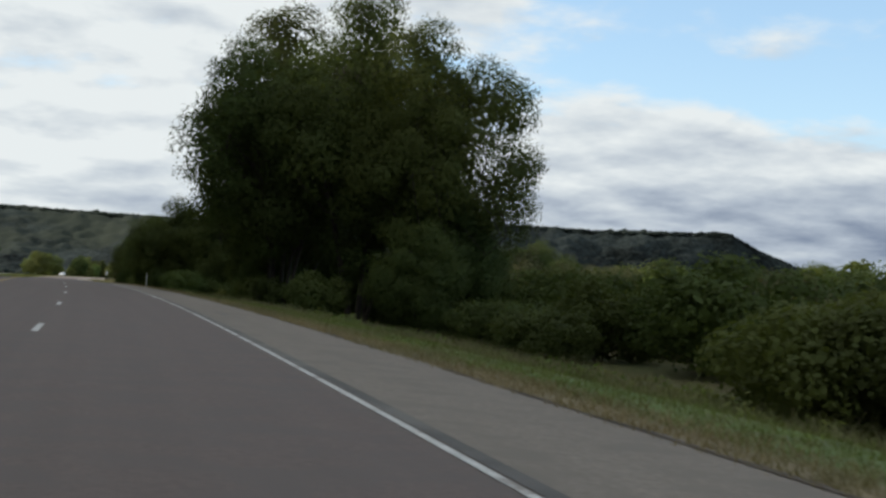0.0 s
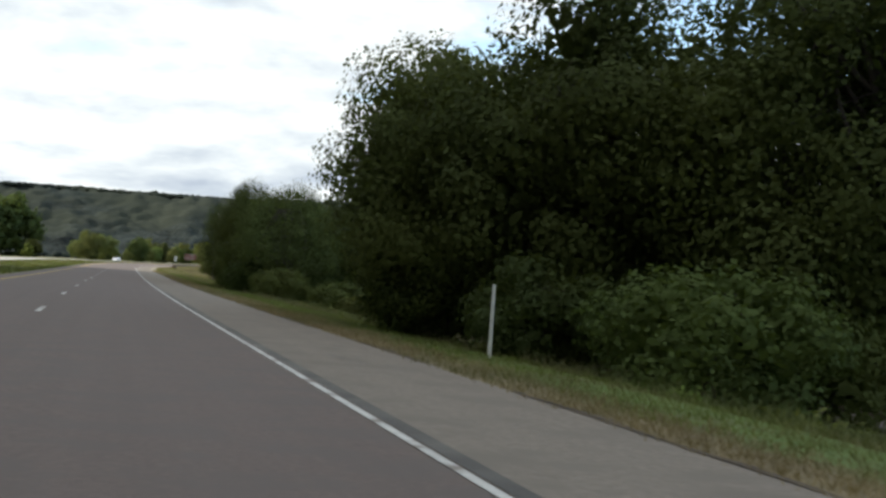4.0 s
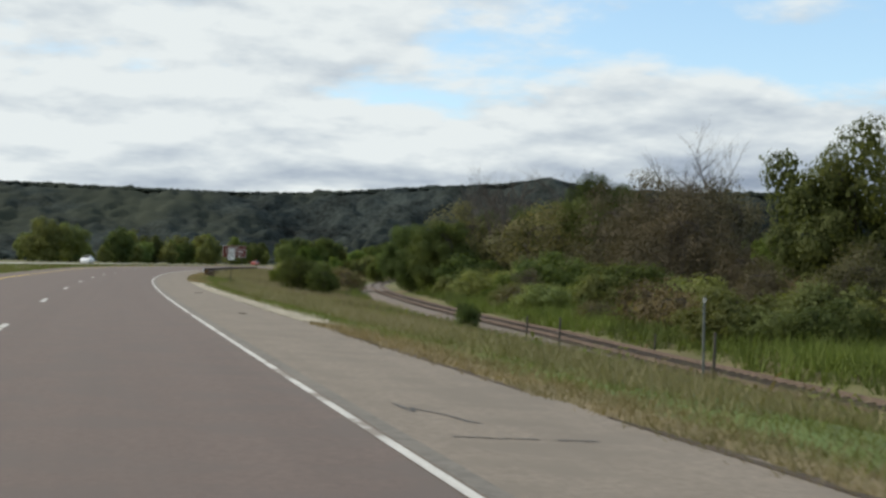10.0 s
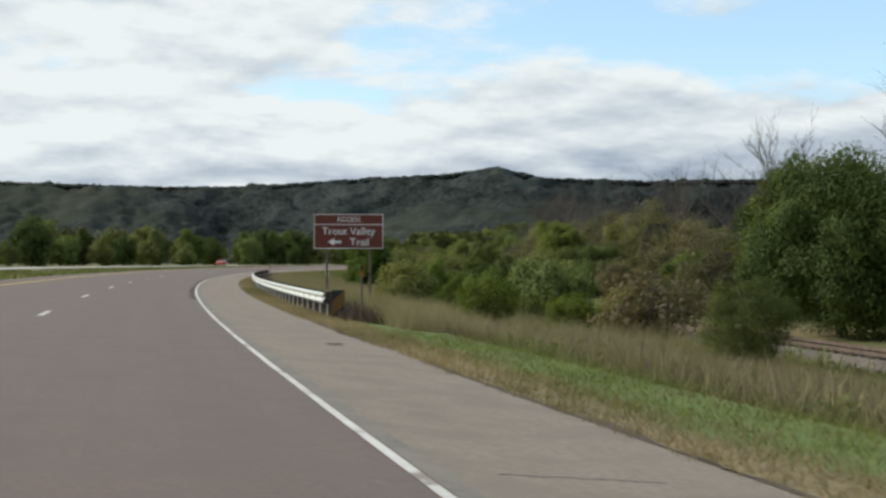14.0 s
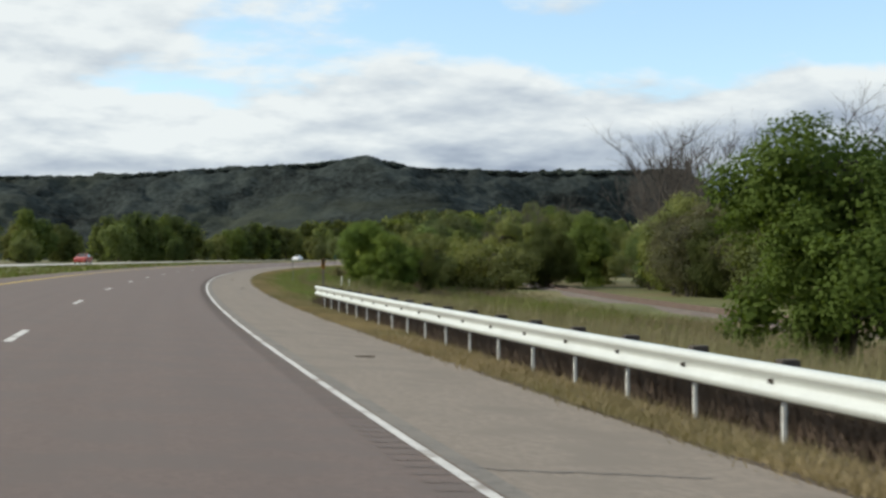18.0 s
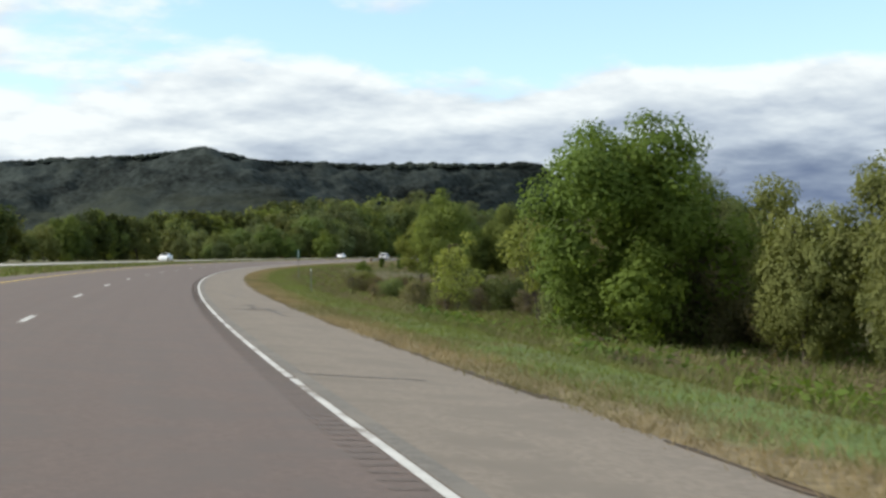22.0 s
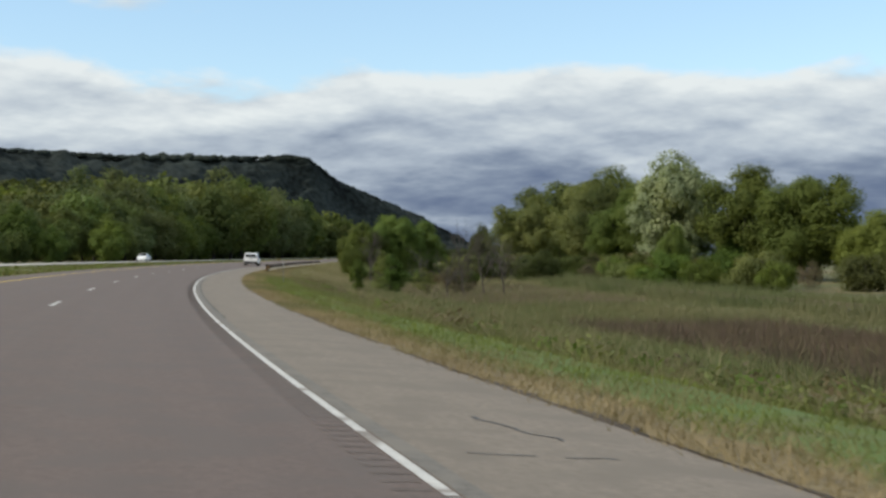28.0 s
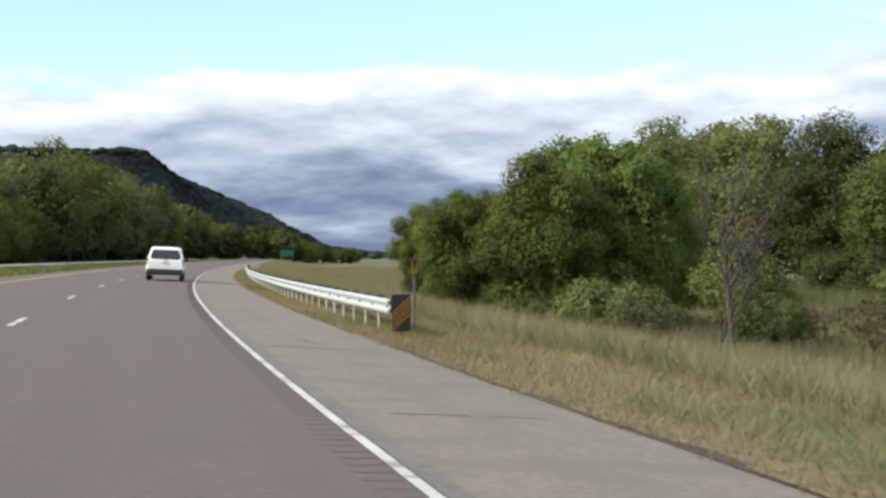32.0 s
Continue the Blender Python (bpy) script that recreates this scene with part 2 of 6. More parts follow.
BARK = material("bark", (0.050, 0.042, 0.035), 0.35, 3, 18, 0.95, 0.8, 0.03)
PALEBARK = material("dead_wood", (0.070, 0.061, 0.053), 0.3, 3, 18, 0.95, 0.6, 0.02)


def leafy(name, base, spread=0.35, each=0.8, through=0.44):
    warm = (base[0] * 1.22, base[1] * 1.14, base[2] * 1.0)
    return material(name, base, spread, 0.9, 7.0, 0.8, 0.0, second=warm, patch=(0.42, 0.62), patch_scale=0.10, each=each, through=through, spec=0.12)


LEAF_DARK = leafy("leaf_dark", (0.068, 0.090, 0.032))
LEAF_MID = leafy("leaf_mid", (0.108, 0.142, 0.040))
LEAF_LIME = leafy("leaf_lime", (0.092, 0.132, 0.032))
LEAF_OLIVE = leafy("leaf_olive", (0.122, 0.144, 0.057))
LEAF_SILVER = leafy("leaf_silver", (0.195, 0.230, 0.135))
LEAF_PALE = leafy("leaf_pale", (0.165, 0.200, 0.062))
LEAF_BROWN = leafy("leaf_brown", (0.112, 0.098, 0.064))
LEAF_DUSK = leafy("leaf_dusk", (0.114, 0.112, 0.068))
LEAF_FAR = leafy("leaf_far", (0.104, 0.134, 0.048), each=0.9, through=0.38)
LEAF_UMBER = leafy("leaf_umber", (0.074, 0.068, 0.050), through=0.25)
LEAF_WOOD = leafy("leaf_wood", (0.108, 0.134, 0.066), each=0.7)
# far crowns: distance haze is mixed into the leaf colour as blue
LEAF_HILL_HAZED = material("leaf_hill_hazed", (0.027, 0.034, 0.031), 0.45, 0.011, 0.10, 0.95, 0.0, second=(0.038, 0.045, 0.035), spec=0.02)
GRASS = material("mown_grass", (0.116, 0.146, 0.029), 0.35, 0.5, 6, 0.8, 0.0, second=(0.140, 0.128, 0.056), patch=(0.44, 0.60), patch_scale=0.8, through=0.25)
STRAW = material("straw_grass", (0.232, 0.184, 0.106), 0.3, 0.3, 6, 0.85, 0.0, second=(0.150, 0.140, 0.070), through=0.25)
TALL = material("tall_grass", (0.138, 0.124, 0.064), 0.35, 0.15, 5, 0.85, 0.0, second=(0.11, 0.125, 0.045), through=0.25)
REED = material("reed", (0.112, 0.122, 0.066), 0.4, 0.3, 5, 0.85, 0.0, second=(0.135, 0.122, 0.078), through=0.25)
SEDGE = material("sedge", (0.094, 0.112, 0.046), 0.4, 0.3, 5, 0.85, 0.0, second=(0.128, 0.122, 0.062), through=0.25)
HAY = material("ripe_grass", (0.180, 0.168, 0.088), 0.35, 0.25, 5, 0.85, 0.0, second=(0.225, 0.198, 0.120), through=0.25)
PLUME = material("reed_plume", (0.215, 0.20, 0.150), 0.3, 0.5, 6, 0.9, 0.0, through=0.2)
# bluff face: same blue haze tint painted into the base colour
HILLFLOOR_HAZED = material("hill_floor_hazed", (0.025, 0.031, 0.030), 0.75, 0.011, 0.14, 0.95, 0.0, 4.0, second=(0.036, 0.042, 0.033), spec=0.02)
LUSH = material("lush_weed", (0.105, 0.140, 0.030), 0.35, 0.3, 5, 0.85, 0.0, second=(0.075, 0.095, 0.030), through=0.25)
# brown earth, darkened so that it also paints the shade below the guard rail
DRYSOIL_AND_SHADE = material("dry_earth_and_shade", (0.062, 0.046, 0.032), 0.4, 0.8, 14, 0.95, 0.6, 0.03, second=(0.080, 0.060, 0.040))
WEED = material("dry_weed", (0.158, 0.122, 0.078), 0.35, 0.3, 5, 0.9, 0.0, second=(0.10, 0.10, 0.05))
RUSSET = material("russet_weed", (0.135, 0.098, 0.072), 0.35, 0.4, 5, 0.9, 0.0, second=(0.165, 0.140, 0.090))
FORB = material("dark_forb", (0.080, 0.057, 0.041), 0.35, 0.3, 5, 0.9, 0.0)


# ---- the road as a line: s metres along it, lat metres to the right of the lane's middle ----
S0, S1 = -400, 2000
_s = np.arange(S0, S1 + 1.0)
_k = np.interp(_s, np.arange(-40, 1241, 40.0), KNOTS) / 1000
_k[_s < -40] = 0
_k[_s > 1300] *= np.clip(1 - (_s[_s > 1300] - 1300) / 100, 0, 1)
_th = np.cumsum(_k)
_x, _y = np.cumsum(np.sin(_th)), np.cumsum(np.cos(_th))
_i0 = int(-S0)
_th -= _th[_i0]
_x, _y = np.cumsum(np.sin(_th)), np.cumsum(np.cos(_th))
_x -= _x[_i0]
_y -= _y[_i0]
_g = np.interp(_s, np.arange(-40, 441, 40.0), GRADE) / 100
_g[(_s > 440) | (_s < -60)] = 0
_z = np.cumsum(_g)
_z -= _z[-1]
EDGE, SHW = 1.83, 2.6


def road_xy(s, lat):
    a = np.interp(s, _s, _th)
    return np.interp(s, _s, _x) + lat * np.cos(a), np.interp(s, _s, _y) - lat * np.sin(a)


def pave_z(s, lat):
    e = np.interp(s, (330, 430), (0.018, 0.0558))
    return np.interp(s, _s, _z) - e * np.clip(lat, -9, 4.43) - 0.0265 * np.clip(lat - EDGE, 0, SHW)


def rail_lat(s):
    return np.interp(s, (120, 240, 300, 335, 370, 445, 540, 640, 700, 780, 900, 1150), (24, 18.5, 17.6, 19.3, 22.6, 26.6, 30, 34, 37, 40, 42, 42))


def rail_z(s):
    return np.interp(s, (120, 300, 440, 1150), (-2.6, -2.62, -2.5, -2.1))


def land_z(s, lat):
    """The ground beside the pavement."""
    s, lat = np.asarray(s, float), np.asarray(lat, float)
    right = pave_z(s, lat) - np.interp(lat, (4.4, 8, 12, 20, 60), (0.0, 0.35, 1.3, 2.15, 2.3))
    left = pave_z(s, np.maximum(lat, -9)) - np.interp(-lat, (7, 12, 17, 20), (0.0, 0.55, 0.3, 0.1))
    # wooded slope west of the first stretch, unseen and added to block the sun
    left = left + np.interp(-lat, (38, 100, 160, 260, 420), (0, 60, 74, 45, 0)) * np.interp(s, (-260, -160, 262, 318), (0, 1, 1, 0))
    # the bank is cut down to the railway bed
    bed = np.clip((np.abs(lat - rail_lat(s)) - 4.2) / 2.0, 0, 1)
    right = np.where((s > 130) & (s < 1000), np.minimum(right, rail_z(s) - 0.25 + 3.0 * bed), right)
    return np.where(lat > 0, right, left)


def spot(s, lat, dz=0.0):
    x, y = road_xy(s, lat)
    return Vector((float(x), float(y), float(land_z(s, lat)) + dz))


def heading(s):
    return math.degrees(float(np.interp(s, _s, _th)))


# ---- mesh helpers ----
def mesh(name, verts, faces, mat, smooth=False, uv=None):
    """A mesh from arrays of corners and of faces with equally many corners."""
    verts, faces = np.asarray(verts, np.float32).reshape(-1, 3), np.asarray(faces, np.int32)
    me = bpy.data.meshes.new(name)
    n, c = faces.shape
    me.vertices.add(len(verts))
    me.vertices.foreach_set("co", verts.ravel())
    me.loops.add(n * c)
    me.loops.foreach_set("vertex_index", faces.ravel())
    me.polygons.add(n)
    me.polygons.foreach_set("loop_start", np.arange(0, n * c, c, dtype=np.int32))
    me.update(calc_edges=True)
    if uv is not None:
        me.uv_layers.new(name="UVMap").data.foreach_set("uv", np.asarray(uv, np.float32).reshape(-1, 2)[faces.ravel()].ravel())
    me.materials.append(mat)
    if smooth:
        me.shade_smooth()
    return me


def put(name, me, parent=None, label="", at=None):
    ob = new(name, me)
    if parent is not None:
        ob.parent = parent
    if at is not None:
        ob.matrix_basis = at
    if label:
        ob["label"] = label
    return ob


def thing(name, at, label, category, group="", kind=""):
    return tagged(put(name, None, at=at), label, category, group, kind)


def part(name, bm, mat, parent, label="", at=None, smooth=False):
    me = bpy.data.meshes.new(name)
    bm.to_mesh(me)
    bm.free()
    me.materials.append(mat)
    if smooth:
        me.shade_smooth()
    return put(name, me, parent, label, at)


def box(bm, sx, sy, sz, at=(0, 0, 0), bevel=0.0):
    r = bmesh.ops.create_cube(bm, size=1, matrix=Matrix.Translation(at) @ Matrix.Diagonal((sx, sy, sz, 1)))
    if bevel:
        es = list({e for v in r["verts"] for e in v.link_edges})
        bmesh.ops.bevel(bm, geom=es, offset=bevel, segments=2, affect="EDGES", profile=0.5)
    return bm


def boxed(sx, sy, sz, at=(0, 0, 0), bevel=0.01):
    return box(bmesh.new(), sx, sy, sz, at, bevel)


def rod(bm, a, b, r0, r1=None, n=8):
    a, b = Vector(a), Vector(b)
    q = (b - a).to_track_quat("Z", "Y").to_matrix().to_4x4()
    bmesh.ops.create_cone(bm, cap_ends=True, segments=n, radius1=r0, radius2=r0 if r1 is None else r1, depth=(b - a).length,
                          matrix=Matrix.Translation((a + b) / 2) @ q)
    return bm


def grid_faces(rows, cols):
    i = np.arange(rows - 1)[:, None] * cols + np.arange(cols - 1)[None, :]
    return np.stack((i, i + 1, i + cols + 1, i + cols), -1).reshape(-1, 4)


def ribbon(name, ss, lats, mat, lift=0.0, zfun=pave_z, wob=0.0):
    """A sheet that follows the road; lats: offsets across it."""
    ss, lats = np.asarray(ss, float), np.asarray(lats, float)
    S, L = np.meshgrid(ss, lats, indexing="ij")
    if wob:
        L = L.copy()
        L[:, -1] += wob * (np.sin(ss * 1.7) * 0.35 + np.sin(ss * 0.61 + 1) * 0.4 + np.random.uniform(-0.5, 0.5, len(ss)))
    X, Y = road_xy(S, L)
    return mesh(name, np.stack((X, Y, zfun(S, L) + lift), -1), grid_faces(len(ss), len(lats))[:, ::-1], mat, uv=np.stack((S, L), -1))


# ---- ground, road and shoulder ----
near_s = np.arange(-120, 1500, 4.0)
all_s = np.concatenate((np.arange(-400, -120, 20.0), near_s, np.arange(1500, 2000.1, 20)))
lat_list = np.array([-420, -300, -200, -130, -90, -60, -45, -34, -33, -22, -20, -17, -14, -12, -10, -8, -7, -6, -2, 3, 4.0, 4.43, 5, 6, 7, 8, 10, 12, 13, 14, 15, 16, 17, 18, 19, 20, 21.5, 23, 24.5, 26, 27.5, 29, 31, 33, 35, 37, 39, 41, 43, 46,
                     60, 90, 130, 200, 300, 420.0])
S, L = np.meshgrid(all_s, lat_list, indexing="ij")
X, Y = road_xy(S, L)
Z = land_z(S, L) - np.where((L > -6.9) & (L < 4.3), 0.06, 0.012)
Z = np.where(L > 30, np.maximum(Z, -2.3 - 0.002 * L), Z)
Z += np.where(np.abs(L) > 9, 0.12, 0.0) * np.sin(S * 0.21 + L * 0.3) * np.cos(S * 0.083 - L * 0.17)
gv, gf = np.stack((X, Y, Z), -1).reshape(-1, 3), grid_faces(len(all_s), len(lat_list))[:, ::-1]
far = np.linspace(-4600, 4600, 24)
FX, FY = np.meshgrid(far, far + 700, indexing="ij")
fv = np.stack((FX, FY, np.full_like(FX, -3.2)), -1).reshape(-1, 3)
ff = grid_faces(24, 24)[:, ::-1] + len(gv)
ground = put("ground", mesh("ground", np.concatenate((gv, fv)), np.concatenate((gf, ff)), SOIL, True, np.concatenate((np.stack((S, L), -1).reshape(-1, 2), np.full((len(fv), 2), 300.0)))))
tagged(ground, "green and straw-coloured valley meadow beside the highway", "ground", kind="structure")

road_s = np.arange(-120, 1500, 3.0)
road = put("road", ribbon("road", road_s, (-6.9, -5.49, -1.83, 0, 1.90), ASPHALT))
tagged(road, "worn brownish-grey asphalt carriageway with two lanes", "road", kind="structure")
pavement = put("pavement", ribbon("pavement", np.arange(-120, 1500, 0.8), (1.90, 3.0, 4.43), SHOULDER, wob=0.10))
tagged(pavement, "pale grey paved shoulder with tar-sealed cracks and ragged edge", "shoulder", kind="structure")
far_road = put("road_far", ribbon("road_far", road_s, (-32.5, -28, -24, -20.5), OLDROAD, 0.10, land_z))
tagged(far_road, "pale grey opposite carriageway beyond the grass median", "road", kind="structure")


def strip_part(name, s0, s1, lat0, lat1, mat, parent, lift=0.004, step=3.0, label=""):
    n = max(2, int((s1 - s0) / step) + 1)
    return put(name, ribbon(name, np.linspace(s0, s1, n), (lat0, lat1), mat, lift), parent, label)


for a in range(-120, 1480, 100):
    strip_part("edge_line", a, a + 100, -5.62, -5.49, YELLOW, road, label="yellow inner edge line")
    strip_part("seam", a, a + 100, 1.905, 2.08 if a < 150 else 2.07, SEAM if a < 150 else SEAM_FADED, pavement, label="dark worn seam beside the edge line")
lrng = random.Random(21)
a = -120.0
while a < 1480:
    # whole lengths at first, broken by the milled strip further on
    b = a + (lrng.uniform(18, 40) if a < 620 else lrng.uniform(3.0, 13.0) if a < 800 else lrng.uniform(8, 26))
    k = lrng.uniform(-0.006, 0.006)
    strip_part("edge_line", a, b, 1.795 + k, 1.882 + k, WHITE, road, label="worn white edge line", step=2.0)
    a = b + (lrng.uniform(0.02, 0.08) if a < 620 else lrng.choice((0.04, 0.06, 0.1, 0.2, 0.4)))
for n in range(-5, 85):
    c = 15.24 * n
    c += float(np.interp(c, (25, 130, 218, 311, 366, 437, 553, 720, 935), (10.3, 16.1, 20.1, 21.4, 23.9, 24.9, 27.5, 27.5, 29.0)))
    strip_part("lane_dash", c - 1.52, c + 1.52, -1.89, -1.77, WHITE, road)

rv, rf = [], []
for j, s in enumerate(np.arange(470, 1120, 0.30)):
    X, Y = road_xy(np.array((s, s, s + 0.10, s + 0.10)), np.array((1.54, 1.775, 1.775, 1.54)))
    rv.append(np.stack((X, Y, pave_z(s, np.array((1.54, 1.775, 1.775, 1.54))) + 0.0012), -1))
    rf.append(np.arange(4) + 4 * j)
RUMBLE = material("milled_asphalt", (0.106, 0.084, 0.075), 0.2, 5.0, 40, 0.9, 0.08, 0.005)
tagged(put("rumble_strip", mesh("rumble_strip", np.concatenate(rv), np.array(rf), RUMBLE), road, "milled rumble strip beside the edge line"), kind="stuff")


def snake(name, pts, width, parent, label=""):
    """A poured seal along points (s, lat)."""
    pts = np.array(pts, float)
    t = np.linspace(0, 1, len(pts))
    u = np.linspace(0, 1, len(pts) * 6)
    ss, ll = np.interp(u, t, pts[:, 0]), np.interp(u, t, pts[:, 1])
    for q in (ss, ll):
        q[1:-1] = (q[:-2] + q[1:-1] * 2 + q[2:]) / 4
    ds, dl = np.gradient(ss), np.gradient(ll)
    r = np.hypot(ds, dl) + 1e-6
    wd = width * (0.6 + 0.5 * np.random.rand(len(u))) / 2
    wd[0] = wd[-1] = 0.004
    a = np.stack((ss - dl / r * wd, ll + ds / r * wd), -1)
    b = np.stack((ss + dl / r * wd, ll - ds / r * wd), -1)
    q = np.stack((a, b), 1)
    X, Y = road_xy(q[..., 0], q[..., 1])
    return put(name, mesh(name, np.stack((X, Y, pave_z(q[..., 0], q[..., 1]) + 0.005), -1), grid_faces(len(u), 2), SEAL), parent, label)


rng = random.Random(5)
cracks = [20.5, 40.7, 43.5, 55, 73.2, 75.8, 85, 98.8, 102.3, 119, 140, 158, 176, 203, 216, 227, 250, 262, 281, 297, 312, 326, 340, 352, 366, 383, 401, 416, 430, 452, 470, 489, 505,
          520, 534, 548, 566, 580, 596, 611, 636, 655, 672, 691.8, 707, 724, 741, 755, 776, 797, 818, 841, 862, 884, 903, 921, 941, 950, 960, 969, 983, 1004, 1030]
for c in cracks:
    a, b = rng.choice((2.0, 2.0, 2.4)), rng.uniform(3.5, 4.45)
    tilt, wide = rng.uniform(-0.04, 0.10), rng.uniform(0.030, 0.062)
    while a < b - 0.25:
        e = min(b, a + rng.uniform(0.5, 2.4))
        pts = [(c + tilt * (q - 2) + rng.uniform(-0.035, 0.035), q) for q in np.linspace(a, e, max(4, int((e - a) / 0.09)))]
        snake("crack_seal", pts, wide * rng.uniform(0.6, 1.2), pavement, "dark tar-sealed crack")
        a = e + rng.uniform(0.0, 0.22)
    if rng.random() < 0.3:
        m0, c0 = rng.uniform(2.4, 3.6), c + rng.uniform(0.3, 1.0)
        snake("crack_seal", [(c0 + j * rng.uniform(0.1, 0.2), m0 + rng.uniform(-0.05, 0.05) - j * 0.05) for j in range(9)], 0.045, pavement)
for pts in (((43.1, 2.85), (42.6, 2.8), (42.1, 2.9), (41.3, 2.85)),
            ((40.9, 3.0), (40.2, 2.9), (39.6, 2.75), (38.8, 2.7), (38.3, 2.9), (37.5, 3.1)), ((71.0, 3.4), (70.4, 3.35), (70.0, 3.25)), ((69.3, 3.1), (68.9, 3.2)), ((46.9, 3.1), (47.0, 3.35)), ((48.1, 3.6), (46.7, 3.6)),
            ((107.5, 2.9), (106.9, 3.0), (106.3, 3.15)), ((106.3, 3.5), (105.2, 3.45), (104.1, 3.5)),
            ((697.5, 3.5), (696.8, 3.1), (696.5, 3.25), (695.5, 2.75), (695.2, 3.15), (694.8, 3.15), (694.6, 3.05), (694.3, 3.1), (694.3, 3.4), (695.1, 3.95)),
            ((694.4, 3.5), (693.5, 3.45), (692.8, 3.55), (691.9, 3.5), (691.3, 3.55), (690.5, 3.55), (689.6, 3.6)),
            ((694.3, 4.2), (694.4, 3.65), (693.8, 2.95), (693.9, 3.4), (693.5, 3.7)), ((693.3, 3.4), (693.1, 3.0), (692.8, 2.7), (692.7, 2.9), (692.6, 3.15)),
            ((692.3, 2.05), (692.4, 2.4), (692.7, 2.85)),
            ((709, 2.7), (707.6, 2.9), (706.2, 3.0), (704.6, 3.05))):
    snake("crack_seal", pts, 0.085, pavement, "meandering black tar seal")
strip_part("seam", 862, 918, 2.06, 2.13, SEAM, pavement, label="dark worn seam beside the edge line")
for c in (199, 257, 283, 308, 337, 361, 445, 559, 606, 629):
    bm = bmesh.new()
    for j in range(5):
        box(bm, 0.13 * rng.uniform(0.5, 1.2), 0.07, 0.02, (rng.uniform(-0.13, 0.13), rng.uniform(-0.06, 0.06), 0.012), 0.008)
    s, q = c, rng.uniform(2.9, 4.0)
    x, y = road_xy(s, q)
    ob = part("debris", bm, TIMBER, None, at=pose(float(x), float(y), float(pave_z(s, q)) + 0.006, 0, 0, rng.uniform(0, 180)))
    tagged(ob, "brown shred of debris lying on the shoulder", "litter", "litter on the shoulder")

for a, b in ((-20, 332), (404, 650), (657, 1110)):
    while a < b - 8:
        n = min(rng.uniform(5, 22), b - a)
        me = ribbon("broken_edge", np.arange(a, a + n, 0.5), (4.35, 4.39, 4.35 + rng.uniform(0.06, 0.12)), DRYSOIL_AND_SHADE, 0.010, land_z, wob=0.16)
        put("broken_edge", me, pavement, label="crumbled dark edge of the pavement")
        a += n + rng.uniform(0.5, 5)
apron = put("gravel_apron", ribbon("gravel_apron", np.arange(334, 402, 1.0), (4.34, 4.9, 5.6), GRAVEL, 0.012, land_z, wob=0.5))
tagged(apron, "pale gravel strip along the shoulder edge", "gravel", kind="structure")
apron = put("gravel_apron", ribbon("gravel_apron", np.arange(402, 424, 1.0), (4.36, 4.48, 4.62), GRAVEL, 0.012, land_z, wob=0.3))
tagged(apron, "thin gravel strip along the shoulder edge", "gravel", kind="structure")
turnout = put("gravel_apron", ribbon("gravel_apron", np.arange(651, 656, 1.0), (4.3, 6.0, 9.5), GRAVEL, 0.03, land_z, wob=0.3))
tagged(turnout, "pale gravel field entrance crossing the verge", "gravel", kind="structure")


# ---- railway beside the road ----
def rail_sheet(name, ss, offs, zs, mat):
    Sg, O = np.meshgrid(ss, np.asarray(offs, float), indexing="ij")
    X, Y = road_xy(Sg, rail_lat(Sg) + O)
    return mesh(name, np.stack((X, Y, rail_z(Sg) + np.asarray(zs, float)[None, :]), -1), grid_faces(len(ss), len(offs))[:, ::-1], mat)


rs = np.arange(130, 1000, 3.0)
railway = thing("railway_track", None, "single railway track with rusty rails on brown ballast", "railway")
put("ballast", rail_sheet("ballast", rs, (-3.6, -2.0, -1.4, 1.4, 2.0, 3.6), (-0.7, 0.0, 0.14, 0.14, 0.0, -0.7), BALLAST), railway)
for o in (-0.75, 0.75):
    put("rail", rail_sheet("rail", rs, (o - 0.06, o - 0.03, o - 0.03, o + 0.03, o + 0.03, o + 0.06), (0.15, 0.17, 0.33, 0.33, 0.17, 0.15), STEEL), railway)
bm = box(bmesh.new(), 2.5, 0.22, 0.16, (0, 0, 0.12), 0.012)
sl = bpy.data.meshes.new("sleeper")
bm.to_mesh(sl)
bm.free()
sl.materials.append(SLEEPER)
for j in range(290):
    s = 262 + j * 0.75
    x, y = road_xy(s, float(rail_lat(s)))
    put("sleeper", sl, railway, at=pose(float(x), float(y), float(rail_z(s)) + 0.02, 0, 0, -heading(s)))

pond_s, pond_l = np.linspace(775, 905, 20), np.linspace(-1, 1, 7)
Sg, O = np.meshgrid(pond_s, pond_l, indexing="ij")
X, Y = road_xy(Sg, 58 + O * 12 * np.sqrt(np.clip(1 - ((Sg - 840) / 66) ** 2, 0, 1)))
WATER = material("pond_water", (0.05, 0.07, 0.08), 0.1, 0.5, 2, 0.06, 0.05, 0.01, spec=0.6)
pond = put("water", mesh("water", np.stack((X, Y, np.full_like(X, -2.2)), -1), grid_faces(20, 7)[:, ::-1], WATER))
tagged(pond, "still pond water reflecting the pale sky", "water", kind="structure")


# ---- bluff on the far side of the valley ----
def crest(px, py, rows):
    return [(px + D * math.sin(radians(b)), py + D * math.cos(radians(b)), 1.2 + D * math.tan(radians(e))) for b, e, D in rows]


ridge = crest(-10, 272, ((-34, 2.9, 2600), (-22, 3.0, 2450), (-14, 3.2, 2350), (-6.1, 3.17, 2290), (-1.7, 3.08, 2260), (2.9, 3.0, 2250)))
